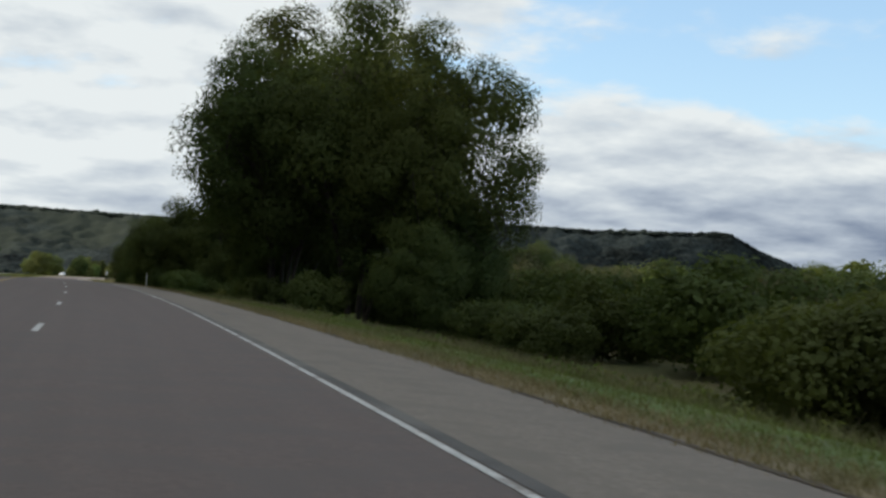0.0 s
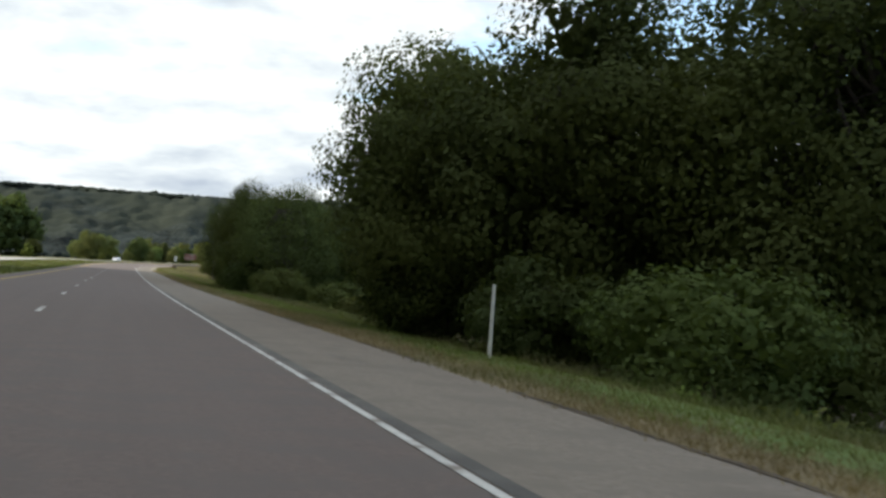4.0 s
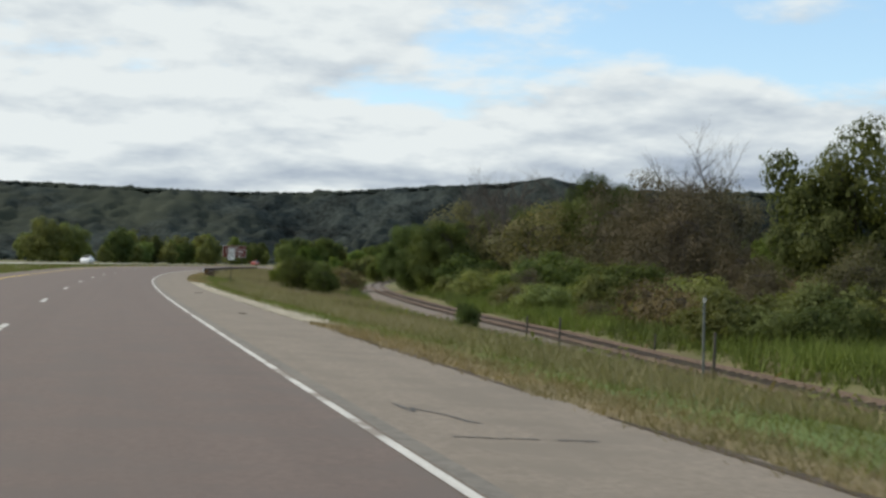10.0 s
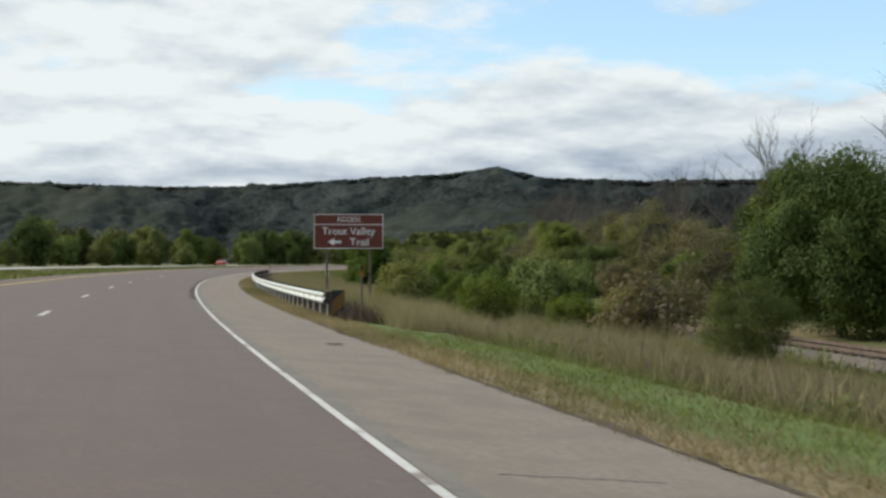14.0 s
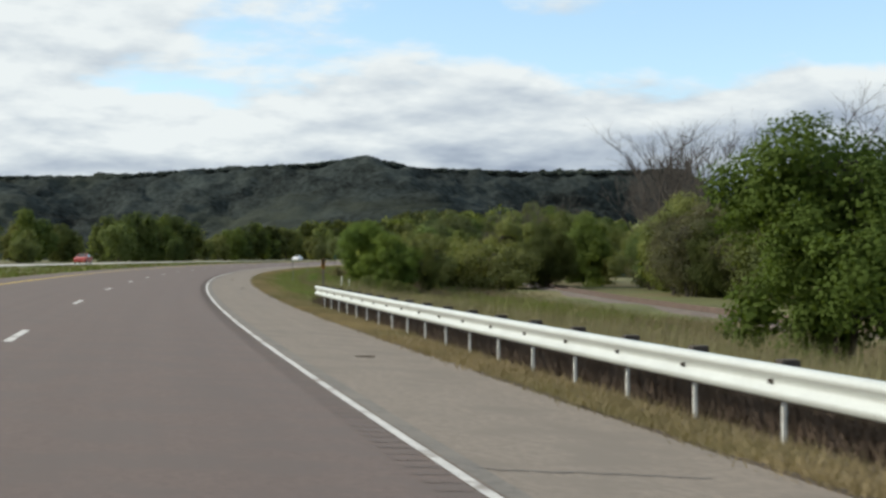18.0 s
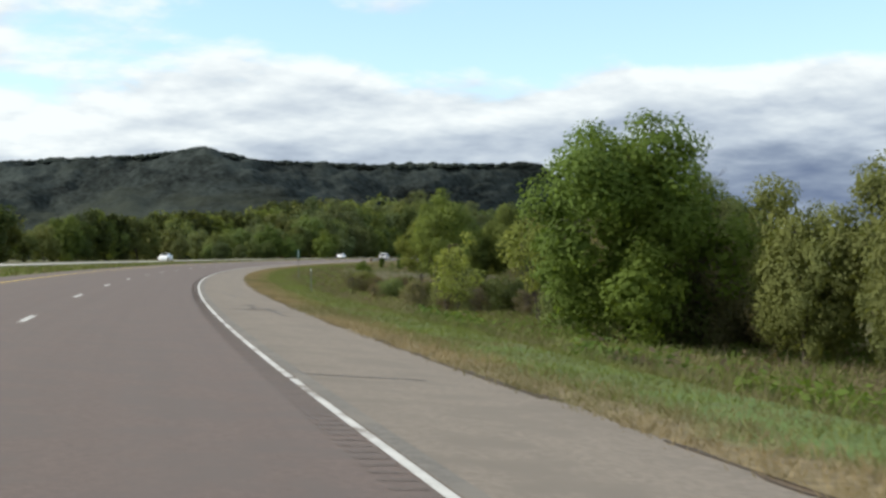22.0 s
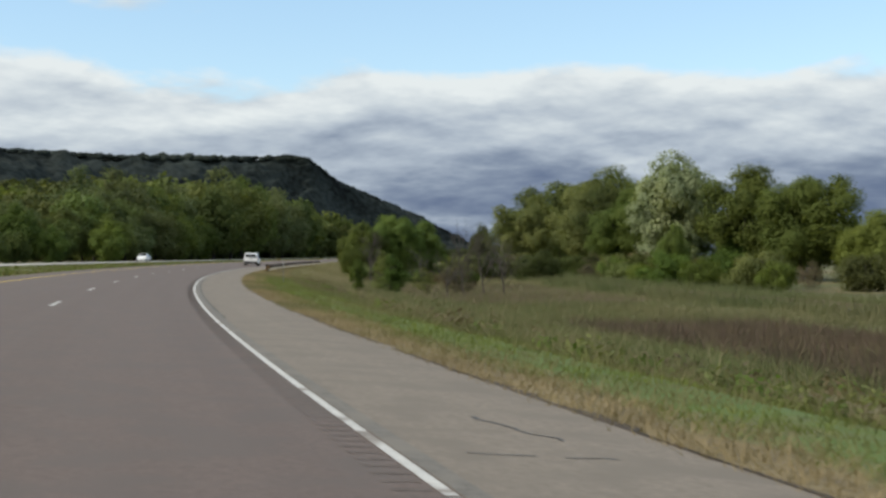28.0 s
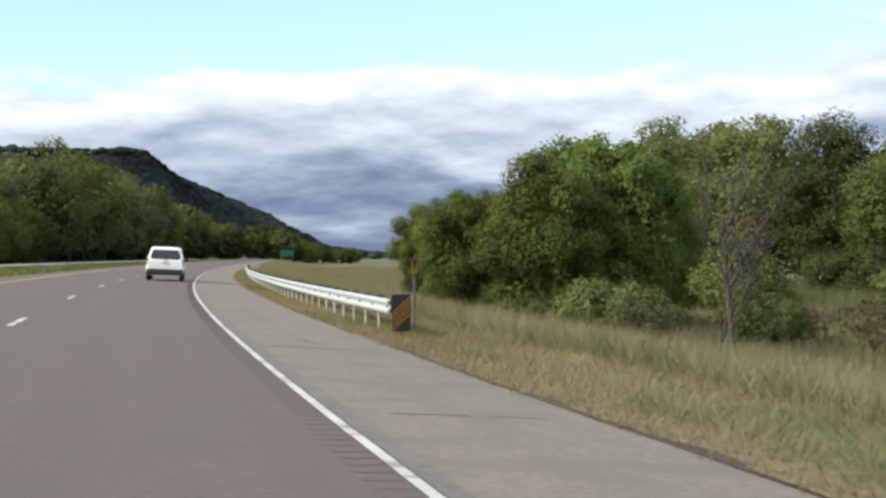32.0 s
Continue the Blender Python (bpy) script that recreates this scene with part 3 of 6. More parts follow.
ridge += crest(3, 568, ((7.7, 3.51, 1950), (12.0, 3.86, 1930), (16.4, 4.12, 1890), (18.8, 4.40, 1860), (20.7, 3.93, 1890), (25.3, 3.74, 1950), (28.9, 3.75, 2000),
                        (32.2, 3.77, 2040)))
ridge += crest(142, 918, ((35.9, 3.5, 1760), (37.3, 2.9, 1780), (39.1, 2.1, 1800), (41.0, 1.1, 1830), (42.2, 0.3, 1850), (46, -0.1, 1950)))
ridge = np.array(ridge)
dist = np.concatenate(([0], np.cumsum(np.hypot(*np.diff(ridge[:, :2], axis=0).T))))
u = np.arange(0, dist[-1], 14.0)
rx, ry, rz = (np.interp(u, dist, ridge[:, i]) for i in range(3))
tx, ty = np.gradient(rx), np.gradient(ry)
tl = np.hypot(tx, ty)
nx, ny = ty / tl, -tx / tl
for _ in range(30):
    nx[1:-1], ny[1:-1] = (nx[:-2] + nx[1:-1] + nx[2:]) / 3, (ny[:-2] + ny[1:-1] + ny[2:]) / 3
fall = np.array((-700, -350, -120, -40, 0, 40, 90, 150, 220, 300, 400, 520, 660.0))
frac = np.array((0.75, 0.9, 0.97, 0.99, 1.0, 0.94, 0.80, 0.62, 0.45, 0.30, 0.17, 0.07, 0.0))


def bluff(uu, ff):
    """A place on the bluff: uu along the crest, ff down its face."""
    gul = np.sin(uu * 0.021) * 0.5 + np.sin(uu * 0.0087 + 1.3) * 0.7 + np.sin(uu * 0.047) * 0.25
    run = ff + np.where(ff > 0, gul * 46 * np.clip(ff / 160, 0, 1), 0)
    run = run * np.interp(uu, (u[-1] - 1000, u[-1] - 420), (1.0, 0.3))
    return (np.interp(uu, u, rx) + np.interp(uu, u, nx) * run, np.interp(uu, u, ry) + np.interp(uu, u, ny) * run,
            -3.0 + (np.interp(uu, u, rz) + 3.0 - 5.0) * np.interp(ff, fall, frac))


f2 = np.concatenate(((-700, -350, -120), np.arange(-30, 641, 6.5)))
u2 = np.arange(0, u[-1], 6.5)
U, F = np.meshgrid(u2, f2, indexing="ij")
bx, by, bz = bluff(U, F)
brg = np.random.default_rng(4)
bumps = brg.uniform(-1, 1, U.shape)
bumps = 0.55 * bumps + 0.45 * (np.roll(bumps, 1, 0) + np.roll(bumps, 1, 1))
stands = brg.uniform(-1, 1, (len(u2) // 5 + 2, len(f2) // 5 + 2)).repeat(5, 0).repeat(5, 1)[:len(u2), :len(f2)]
for k in range(4):
    stands = (stands + np.roll(stands, 1, 0) + np.roll(stands, 1, 1) + np.roll(stands, -1, 0) + np.roll(stands, -1, 1)) / 5
lumps = brg.uniform(-1, 1, (len(u2) // 2 + 2, len(f2) // 2 + 2)).repeat(2, 0).repeat(2, 1)[:len(u2), :len(f2)]
lumps = (lumps + np.roll(lumps, 1, 0) + np.roll(lumps, 1, 1)) / 3
bz = bz + (1.4 * bumps + 5.0 * lumps + 6.0 * stands) * np.clip((F + 60) / 60, 0, 1)
hill = put("hill", mesh("hill", np.stack((bx, by, bz), -1), grid_faces(len(u2), len(f2)), HILLFLOOR_HAZED, True))
tagged(hill, "long wooded river bluff closing the valley, dark blue-green with painted haze", "hill", kind="structure")


def blob():
    bm = bmesh.new()
    bmesh.ops.create_icosphere(bm, subdivisions=1, radius=1)
    v = np.array([q.co[:] for q in bm.verts])
    f = np.array([[q.index for q in p.verts] for p in bm.faces])
    bm.free()
    return v, f


def canopy(name, xyz, size, mat, tall=0.55):
    """Many uneven tree crowns joined in one mesh."""
    v, f = blob()
    n = len(xyz)
    rnd = np.random.default_rng(3)
    jit = 1 + rnd.uniform(-0.2, 0.2, (n, len(v), 1))
    q = v[None] * jit * (np.asarray(size)[:, None, None] * np.array((1, 1, tall))) + np.asarray(xyz)[:, None, :]
    ff = f[None] + (np.arange(n) * len(v))[:, None, None]
    return put(name, mesh(name, q, ff.reshape(-1, 3), mat, True))


rnd = np.random.default_rng(11)
n = 2600
uu, fq = rnd.uniform(0, u[-1], n), rnd.uniform(-30, 600, n) ** 1.0
fq = np.where(np.arange(n) < 2600, rnd.uniform(-14, 18, n), rnd.uniform(18, 520, n))
hx, hy, hz = bluff(uu, fq)
woods = canopy("hill_woods", np.stack((hx, hy, hz + 1.2), -1), rnd.uniform(2.4, 7.0, n), LEAF_HILL_HAZED)
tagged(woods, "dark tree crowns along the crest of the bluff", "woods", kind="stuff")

# ---- trees ----
def tube(paths, sides=6):
    """Tapered tubes; each path is a list of (point, radius)."""
    vs, fs, base = [], [], 0
    ang = np.linspace(0, 2 * np.pi, sides, endpoint=False)
    for p in paths:
        pts = np.array([q[0] for q in p], float)
        d = np.gradient(pts, axis=0)
        d /= np.linalg.norm(d, axis=1)[:, None] + 1e-9
        a = np.cross(d, (0.31, 0.87, 0.39))
        a /= np.linalg.norm(a, axis=1)[:, None] + 1e-9
        b = np.cross(d, a)
        r = np.array([q[1] for q in p])[:, None, None]
        ring = pts[:, None] + r * (a[:, None] * np.cos(ang)[None, :, None] + b[:, None] * np.sin(ang)[None, :, None])
        vs.append(ring.reshape(-1, 3))
        for i in range(len(p) - 1):
            for j in range(sides):
                k = (j + 1) % sides
                fs.append((base + i * sides + j, base + i * sides + k, base + (i + 1) * sides + k, base + (i + 1) * sides + j))
        base += len(p) * sides
    return np.concatenate(vs), np.array(fs)


def limbs(rg, H, spread, stems, depth, r0, lean=0.12, first=0.25, reach=0.0, dense=0):
    """Branch paths of a tree."""
    out = []

    def grow(p, d, length, r, level):
        pts, q, dd = [(p, r)], np.array(p, float), np.array(d, float)
        k = 4
        for i in range(k):
            dd = dd + rg.normal(0, 0.13, 3) + np.array((0, 0, 0.07))
            dd /= np.linalg.norm(dd)
            q = q + dd * length / k
            if reach:
                k2 = max(1.0, math.hypot(q[0], q[1]) / (reach * max(0.25, min(1.0, 1.6 * (1 - q[2] / H)))))
                q = np.array((q[0] / k2, q[1] / k2, min(q[2], H * (0.74 + 0.05 * rg.random()))))
            pts.append((q.copy(), r * (1 - 0.62 * (i + 1) / k)))
        out.append(pts)
        if level < depth:
            for j in range(rg.integers(3, 6) + dense if level else rg.integers(5, 9) + 2 * dense):
                f = rg.uniform(first if level == 0 else 0.3, 1.0)
                i = min(int(f * k), k - 1)
                b = pts[i][0] + (pts[i + 1][0] - pts[i][0]) * (f * k - i)
                t = rg.uniform(0, 2 * np.pi)
                nd = dd * 0.55 + spread * np.array((math.cos(t), math.sin(t), rg.uniform(0.1, 0.5)))
                nd /= np.linalg.norm(nd)
                grow(b, nd, length * rg.uniform(0.38, 0.62), r * (0.55 - 0.2 * f), level + 1)

    for s in range(stems):
        t = rg.uniform(0, 2 * np.pi)
        off = np.array((math.cos(t), math.sin(t), 0)) * (0.4 if stems > 1 else 0)
        grow(off, np.array((off[0] * lean * 2 + rg.normal(0, 0.05), off[1] * lean * 2 + rg.normal(0, 0.05), 1.0)), H * rg.uniform(0.75, 0.95), r0 * rg.uniform(0.7, 1), 0)
    return out


def leaves(rg, H, R, base, lobes, count, size, fill=0.22, ragged=0.0):
    """Leaf quads on a crown of rounded boughs, each bough a cluster of smaller sprays; fill: share of leaves inside."""
    up_r, dn_r = 0.55 * (H - base), 0.45 * (H - base)
    zc = base + dn_r
    i = np.arange(lobes) + 0.5
    cz = 1 - 2 * i / lobes
    ph = i * 2.399963 + rg.uniform(0, 6.28)
    d = np.stack((np.sqrt(1 - cz * cz) * np.cos(ph), np.sqrt(1 - cz * cz) * np.sin(ph), cz), -1) + rg.normal(0, 0.16, (lobes, 3))
    d /= np.linalg.norm(d, axis=1)[:, None]
    rad = rg.uniform(0.50, 0.72, lobes) * (1 + ragged * rg.normal(0, 0.25, lobes))
    ax = np.stack((np.full(lobes, R), np.full(lobes, R), np.where(d[:, 2] > 0, up_r, dn_r)), -1)
    c = d * ax * rad[:, None] + np.array((0, 0, zc))
    c = np.concatenate((c, [(0, 0, zc + 0.1 * up_r)]))
    lr = np.concatenate((R * rg.uniform(0.34, 0.54, lobes) * (12 / lobes) ** 0.28, [R * 0.45]))
    squash = np.clip(0.5 * (up_r + dn_r) / R, 0.7, 1.25)
    subs = 16
    sd = rg.normal(size=(len(c), subs, 3)) + np.concatenate((d, [(0, 0, 1.0)]))[:, None] * 0.55 + np.array((0, 0, 0.15))
    sd /= np.linalg.norm(sd, axis=2)[..., None]
    sc = c[:, None] + sd * (lr * 0.74)[:, None, None] * np.array((1, 1, squash))
    sr = np.repeat((lr * 0.40)[:, None], subs, 1) * rg.uniform(0.7, 1.3, (len(c), subs))
    sc, sr, sd = sc.reshape(-1, 3), sr.ravel(), sd.reshape(-1, 3)
    # sprays buried in a neighbouring bough are left out
    gap = np.linalg.norm((sc[:, None] - c[None]) / np.array((1, 1, squash)), axis=2) / lr[None]
    keep = np.sort(gap, axis=1)[:, 0] > 0.56
    sc, sr, sd = sc[keep], sr[keep], sd[keep]
    inner = int(count * fill)
    outer = count - inner
    pick = rg.choice(len(sc), outer, p=sr ** 2 / (sr ** 2).sum())
    o = rg.normal(size=(outer, 3)) + 0.5 * sd[pick]
    o /= np.linalg.norm(o, axis=1)[:, None]
    p = sc[pick] + o * (sr[pick] * (0.5 + 0.75 * rg.random(outer)))[:, None] * np.array((1, 1, 0.85))
    nrm = 0.75 * o + 0.55 * sd[pick] + rg.normal(0, 0.42, (outer, 3)) + np.array((0, 0, 0.25))
    k = rg.integers(0, len(c), inner)
    o = rg.normal(size=(inner, 3))
    o /= np.linalg.norm(o, axis=1)[:, None]
    p = np.concatenate((p, c[k] + o * (lr[k] * 0.72 * rg.random(inner) ** 0.4)[:, None]))
    nrm = np.concatenate((nrm, o + rg.normal(0, 0.5, (inner, 3))))
    p[:, 2] = np.maximum(p[:, 2], 0.08 + 0.3 * rg.random(count))
    nrm /= np.linalg.norm(nrm, axis=1)[:, None]
    a = np.cross(nrm, rg.normal(size=(count, 3)))
    a /= np.linalg.norm(a, axis=1)[:, None] + 1e-9
    b = np.cross(nrm, a)
    sz = (size * rg.uniform(0.65, 1.4, count) * np.where(np.arange(count) < outer, 1.0, 1.9))[:, None]
    v = np.stack((p - a * sz * 0.62, p + b * sz * 0.42, p + a * sz * 0.62, p - b * sz * 0.42), 1)
    return v.reshape(-1, 3), np.arange(count * 4).reshape(-1, 4)


KINDS = {
    # height, crown radius, crown base, boughs, leaves, leaf size, stems, limb depth, trunk radius, leaf, bark, inner share
    "broad": (16, 6.5, 0.8, 34, 62000, 0.145, 2, 2, 0.28, LEAF_DARK, BARK, 0.16),
    "airy": (18, 6.3, 3.2, 36, 66000, 0.135, 6, 2, 0.18, LEAF_DARK, BARK, 0.13),
    "round": (10, 4.6, 0.2, 24, 46000, 0.122, 2, 2, 0.18, LEAF_DARK, BARK, 0.22),
    "leafy": (10, 3.9, 0.4, 20, 30000, 0.132, 2, 2, 0.15, LEAF_MID, BARK, 0.22),
    "willow": (11, 4.6, 0.4, 22, 22000, 0.18, 3, 2, 0.2, LEAF_OLIVE, BARK, 0.2),
    "silver": (15, 5.6, 0.6, 26, 24000, 0.24, 2, 2, 0.2, LEAF_SILVER, BARK, 0.2),
    "young": (6.5, 2.1, 0.4, 11, 6000, 0.15, 2, 2, 0.08, LEAF_LIME, BARK, 0.15),
    "lean": (7, 1.6, 0.8, 14, 2300, 0.125, 2, 2, 0.06, LEAF_PALE, BARK, 0.05),
    "shrub": (3.2, 2.3, 0.0, 14, 6500, 0.115, 3, 1, 0.05, LEAF_OLIVE, BARK, 0.2),
    "dark_shrub": (3.6, 2.6, 0.0, 14, 7500, 0.12, 3, 1, 0.05, LEAF_DARK, BARK, 0.2),
    "lime_shrub": (3.6, 2.2, 0.0, 14, 6500, 0.115, 3, 1, 0.05, LEAF_LIME, BARK, 0.2),
    "brown_shrub": (3.0, 2.4, 0.1, 12, 2200, 0.13, 5, 2, 0.04, LEAF_BROWN, PALEBARK, 0.1),
    "bright": (10, 3.6, 0.3, 26, 30000, 0.132, 2, 2, 0.14, LEAF_LIME, BARK, 0.2),
    "mass_dark": (12, 5.4, 0.1, 14, 1500, 0.70, 1, 0, 0.25, LEAF_DARK, BARK, 0.2),
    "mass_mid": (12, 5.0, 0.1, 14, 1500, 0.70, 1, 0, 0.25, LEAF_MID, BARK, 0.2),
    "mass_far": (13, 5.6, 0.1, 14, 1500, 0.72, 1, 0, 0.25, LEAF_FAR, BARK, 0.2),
    "mass_olive": (12, 5.4, 0.1, 14, 1500, 0.70, 1, 0, 0.25, LEAF_OLIVE, BARK, 0.2),
    "twiggy": (10, 4.6, 0.2, 34, 42000, 0.092, 4, 2, 0.14, LEAF_DARK, BARK, 0.10),
    "poplar": (10, 2.7, 3.0, 18, 12000, 0.125, 1, 2, 0.10, LEAF_MID, BARK, 0.10),
    "dead": (14, 4.5, 3, 0, 0, 0, 1, 3, 0.28, None, PALEBARK, 0),
    "scrub": (5, 2.3, 0.3, 12, 2400, 0.14, 6, 2, 0.05, LEAF_BROWN, PALEBARK, 0.1),
    "thicket": (10, 4.6, 0.3, 18, 8500, 0.17, 6, 2, 0.09, LEAF_DUSK, PALEBARK, 0.15),
    "dark_thicket": (10, 4.6, 0.3, 26, 14000, 0.115, 7, 2, 0.09, LEAF_UMBER, PALEBARK, 0.15),
    "far_dark": (12, 5.4, 0.1, 16, 5600, 0.36, 1, 0, 0.25, LEAF_DARK, BARK, 0.2),
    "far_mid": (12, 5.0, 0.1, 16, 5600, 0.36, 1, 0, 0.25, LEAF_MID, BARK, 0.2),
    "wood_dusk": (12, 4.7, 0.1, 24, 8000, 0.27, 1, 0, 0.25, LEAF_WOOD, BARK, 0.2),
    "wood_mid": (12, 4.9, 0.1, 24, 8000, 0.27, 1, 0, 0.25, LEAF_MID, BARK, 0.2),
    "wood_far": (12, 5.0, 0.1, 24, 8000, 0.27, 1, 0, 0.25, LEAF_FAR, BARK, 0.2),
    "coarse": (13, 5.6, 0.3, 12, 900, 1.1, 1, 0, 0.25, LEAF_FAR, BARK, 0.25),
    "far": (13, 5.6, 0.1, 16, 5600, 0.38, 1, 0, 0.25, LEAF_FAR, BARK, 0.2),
    "far_olive": (12, 5.4, 0.1, 16, 5600, 0.36, 1, 0, 0.25, LEAF_OLIVE, BARK, 0.2),
}
SAY = {"dark_thicket": ("dense umber thicket of fine twigs and withered leaves", "thicket"), "twiggy": ("dark small-leaved tree with a twiggy open outline", "tree"), "poplar": ("slender young tree with bare lower trunk", "tree"), "thicket": ("grey-brown half-bare thicket of crowded stems", "thicket"), "broad": ("tall dark-green broadleaf tree with a dense crown", "tree"), "airy": ("tall multi-stemmed tree with dark open crown", "tree"),
       "round": ("rounded dark-green tree, leafy down to the ground", "tree"), "leafy": ("mid-green broadleaf tree in full leaf", "tree"),
       "willow": ("olive-green willow with a ragged crown", "tree"), "silver": ("silvery-green poplar with pale shimmering leaves", "tree"),
       "bright": ("broad young tree with bright yellow-green leaves", "tree"), "young": ("young lime-green tree among tall grass", "tree"), "lean": ("thin sapling with sparse pale leaves", "tree"),
       "shrub": ("olive-green shrub in rough grass", "shrub"), "dark_shrub": ("dense dark-green shrub in rough grass", "shrub"),
       "lime_shrub": ("bright yellow-green bush in rough grass", "bush"), "brown_shrub": ("brownish half-bare bush in rough grass", "bush"),
       "dead": ("bare grey dead tree with fine branches", "tree"), "scrub": ("leafless grey scrub with a few brown leaves", "shrub"),
       "far": ("distant dark-green woodland tree", "tree"), "wood_dusk": ("tall grey-green woodland tree with a rounded crown", "tree"), "wood_mid": ("tall mid-green woodland tree with a rounded crown", "tree"), "wood_far": ("tall dull-green woodland tree with a rounded crown", "tree"), "far_dark": ("distant dark woodland tree", "tree"), "far_mid": ("distant mid-green woodland tree", "tree"), "far_olive": ("distant olive-green woodland tree", "tree")}
made_trees = {}


def tree_meshes(kind, var):
    if (kind, var) not in made_trees:
        H, R, base, cl, cnt, sz, stems, depth, r0, leaf, bark, shell = KINDS[kind]
        rg = np.random.default_rng(sum(map(ord, kind)) * 31 + var)
        dead = not cnt
        paths = limbs(rg, H, 0.5 if dead else 0.85, stems, depth, r0, 0.22 if kind == "airy" else 0.12, reach=R * (0.85 if kind == "airy" else 0.62) if cnt > 1500 else 0.0, dense=2 if dead else 0)
        if dead:
            k = 1.1 * H / max(p[2] for path in paths for p, q in path)
            paths = [[(np.array(p) * (0.9, 0.9, k), q * 0.8) for p, q in path] for path in paths]
        v, f = tube(paths[:1] if dead else paths, 4 if dead else 5)
        tr = mesh("trunk", v, f, bark, True)
        if cnt:
            v, f = leaves(rg, H, R, base, cl, cnt, sz, shell, 1.0 if kind in ("airy", "willow", "lean", "bright", "poplar") else 0.4)
            cr = mesh("crown", v, f, leaf)
        else:
            v, f = tube(paths[1:], 4)
            cr = mesh("crown", v, f, bark, True)
        made_trees[kind, var] = (tr, cr)
    return made_trees[kind, var]


trng = random.Random(77)


def plant(kind, s, lat, h, wide=1.0, var=None, dz=-0.1, group=""):
    """A tree or shrub of height h on the ground at s, lat."""
    var = trng.randrange(2) if var is None else var
    tr, cr = tree_meshes(kind, var)
    k = h / KINDS[kind][0]
    p = spot(s, lat, dz)
    m = Matrix.Translation(p) @ Matrix.Rotation(trng.uniform(0, 6.28), 4, "Z") @ Matrix.Diagonal((k * wide, k * wide, k, 1))
    label, cat = SAY[kind]
    ob = thing("dead_tree" if kind == "dead" else cat, m, label, cat, group)
    put("trunk", tr, ob)
    put("crown", cr, ob)
    return ob


# wood edge at the start
for a in ((91, 12.0, 19.5, "airy", 1.05), (98, 14.4, 22.5, "airy", 0.95), (86, 16.5, 21.5, "airy", 0.95), (80, 20, 19.5, "airy", 0.85)):
    plant(a[3], a[0], a[1], a[2], a[4])
for a in ((97, 12.5, 6.0, "round", 0.9), (103, 14, 6.5, "round", 1.0), (110, 24, 6, "round", 1.0), (101, 18, 7, "round", 1.0), (106, 21, 7, "round", 1.0), (99, 22, 6, "round", 1.0), (99, 27, 6.4, "round", 1.0), (104, 31, 6.8, "round", 1.0), (108, 36, 7.4, "round", 1.0), (100, 33, 6.6, "thicket", 1.0), (112, 40, 7.6, "round", 1.0), (80, 20.5, 9.5, "round", 0.8), (77, 18.5, 7.5, "round", 0.85), (83, 22.5, 8.5, "round", 0.85), (104, 12.9, 8.6, "round", 0.75), (108, 15, 8.4, "broad", 0.8)):
    plant(a[3], a[0], a[1], a[2], a[4])
for a in ((150, 16, 13.4, "broad", 1.0), (149, 19, 11.8, "broad", 0.9), (155, 12.0, 11.0, "round", 1.0), (158, 8.8, 9.2, "round", 0.85), (161, 9.2, 8.4, "round", 0.8), 
          (168, 19, 7, "round", 0.9), (153, 15, 6, "round", 1.1), (163, 13, 9, "round", 1.0)):
    plant(a[3], a[0], a[1], a[2], a[4])
for a in ((213, 11, 8.4, "twiggy", 1.0), (218, 10.5, 8.7, "twiggy", 0.95), (217, 15.5, 9.0, "twiggy", 0.95), (221, 13.5, 9.2, "twiggy", 0.9), (225, 10.5, 9.0, "twiggy", 0.9), (231, 10.2, 9.1, "twiggy", 0.85), (237, 10.2, 8.8, "twiggy", 1.0),
          (228, 15, 9.6, "twiggy", 0.9), (240, 15, 8, "twiggy", 0.9)):
    plant(a[3], a[0], a[1], a[2], a[4])
r = random.Random(8)
for j in range(44):
    s, q = r.uniform(18, 135), r.uniform(14, 26)
    q += 5.5 if 58 < s < 118 else 0
    plant(r.choice(("dark_shrub", "dark_shrub", "dark_shrub", "shrub")), s, q, r.uniform(2.6, 4.2) * (0.6 if s > 116 else 0.8 if s > 66 else 1), 1.25)
for j in range(60):
    s, q = r.uniform(50, 136), r.uniform(25, 62)
    plant(r.choice(("dark_shrub", "dark_shrub", "round", "thicket", "leafy")), s, q, r.uniform(3.8, 5.6) + 0.035 * (q - 25), 1.3)
for j in range(70):
    s, q = r.uniform(138, 262), r.uniform(21, 62)
    q += 5 if s < 158 else 12 if 200 < s and q < 29 else 0
    plant(r.choice(("dark_shrub", "shrub", "dark_shrub", "round", "thicket")), s, q, r.uniform(3.2, 5.2) + 0.07 * (q - 21), 1.25)
for j in range(16):
    plant(r.choice(("dark_shrub", "brown_shrub")), r.uniform(188, 214), r.uniform(25, 32), r.uniform(2.0, 3.4), 1.2)
for a in ((235, 32.5, 8.4, "round", 0.9), (239, 36, 9.2, "broad", 0.9), (250, 46, 8.6, "leafy", 1.0), (262, 50, 9.2, "round", 1.0), (240, 52, 9.0, "round", 1.0), (180, 52, 10.8, "leafy", 0.9), (186, 56, 10.4, "leafy", 0.9), (205, 70, 12, "leafy", 1.0), (176, 36, 8.4, "round", 1.1)):
    plant(a[3], a[0], a[1], a[2], a[4])
for s, q in ((214, 9), (220, 8.8), (226, 9.2), (207, 10), (239, 10), (233, 9.6), (150, 9.2), (158, 8.6), (96, 11), (103, 12), (88, 10.5), (80, 12.5), (145, 11), (147, 14)):
    plant("dark_shrub", s, q, r.uniform(2.0, 3.4), 1.1)
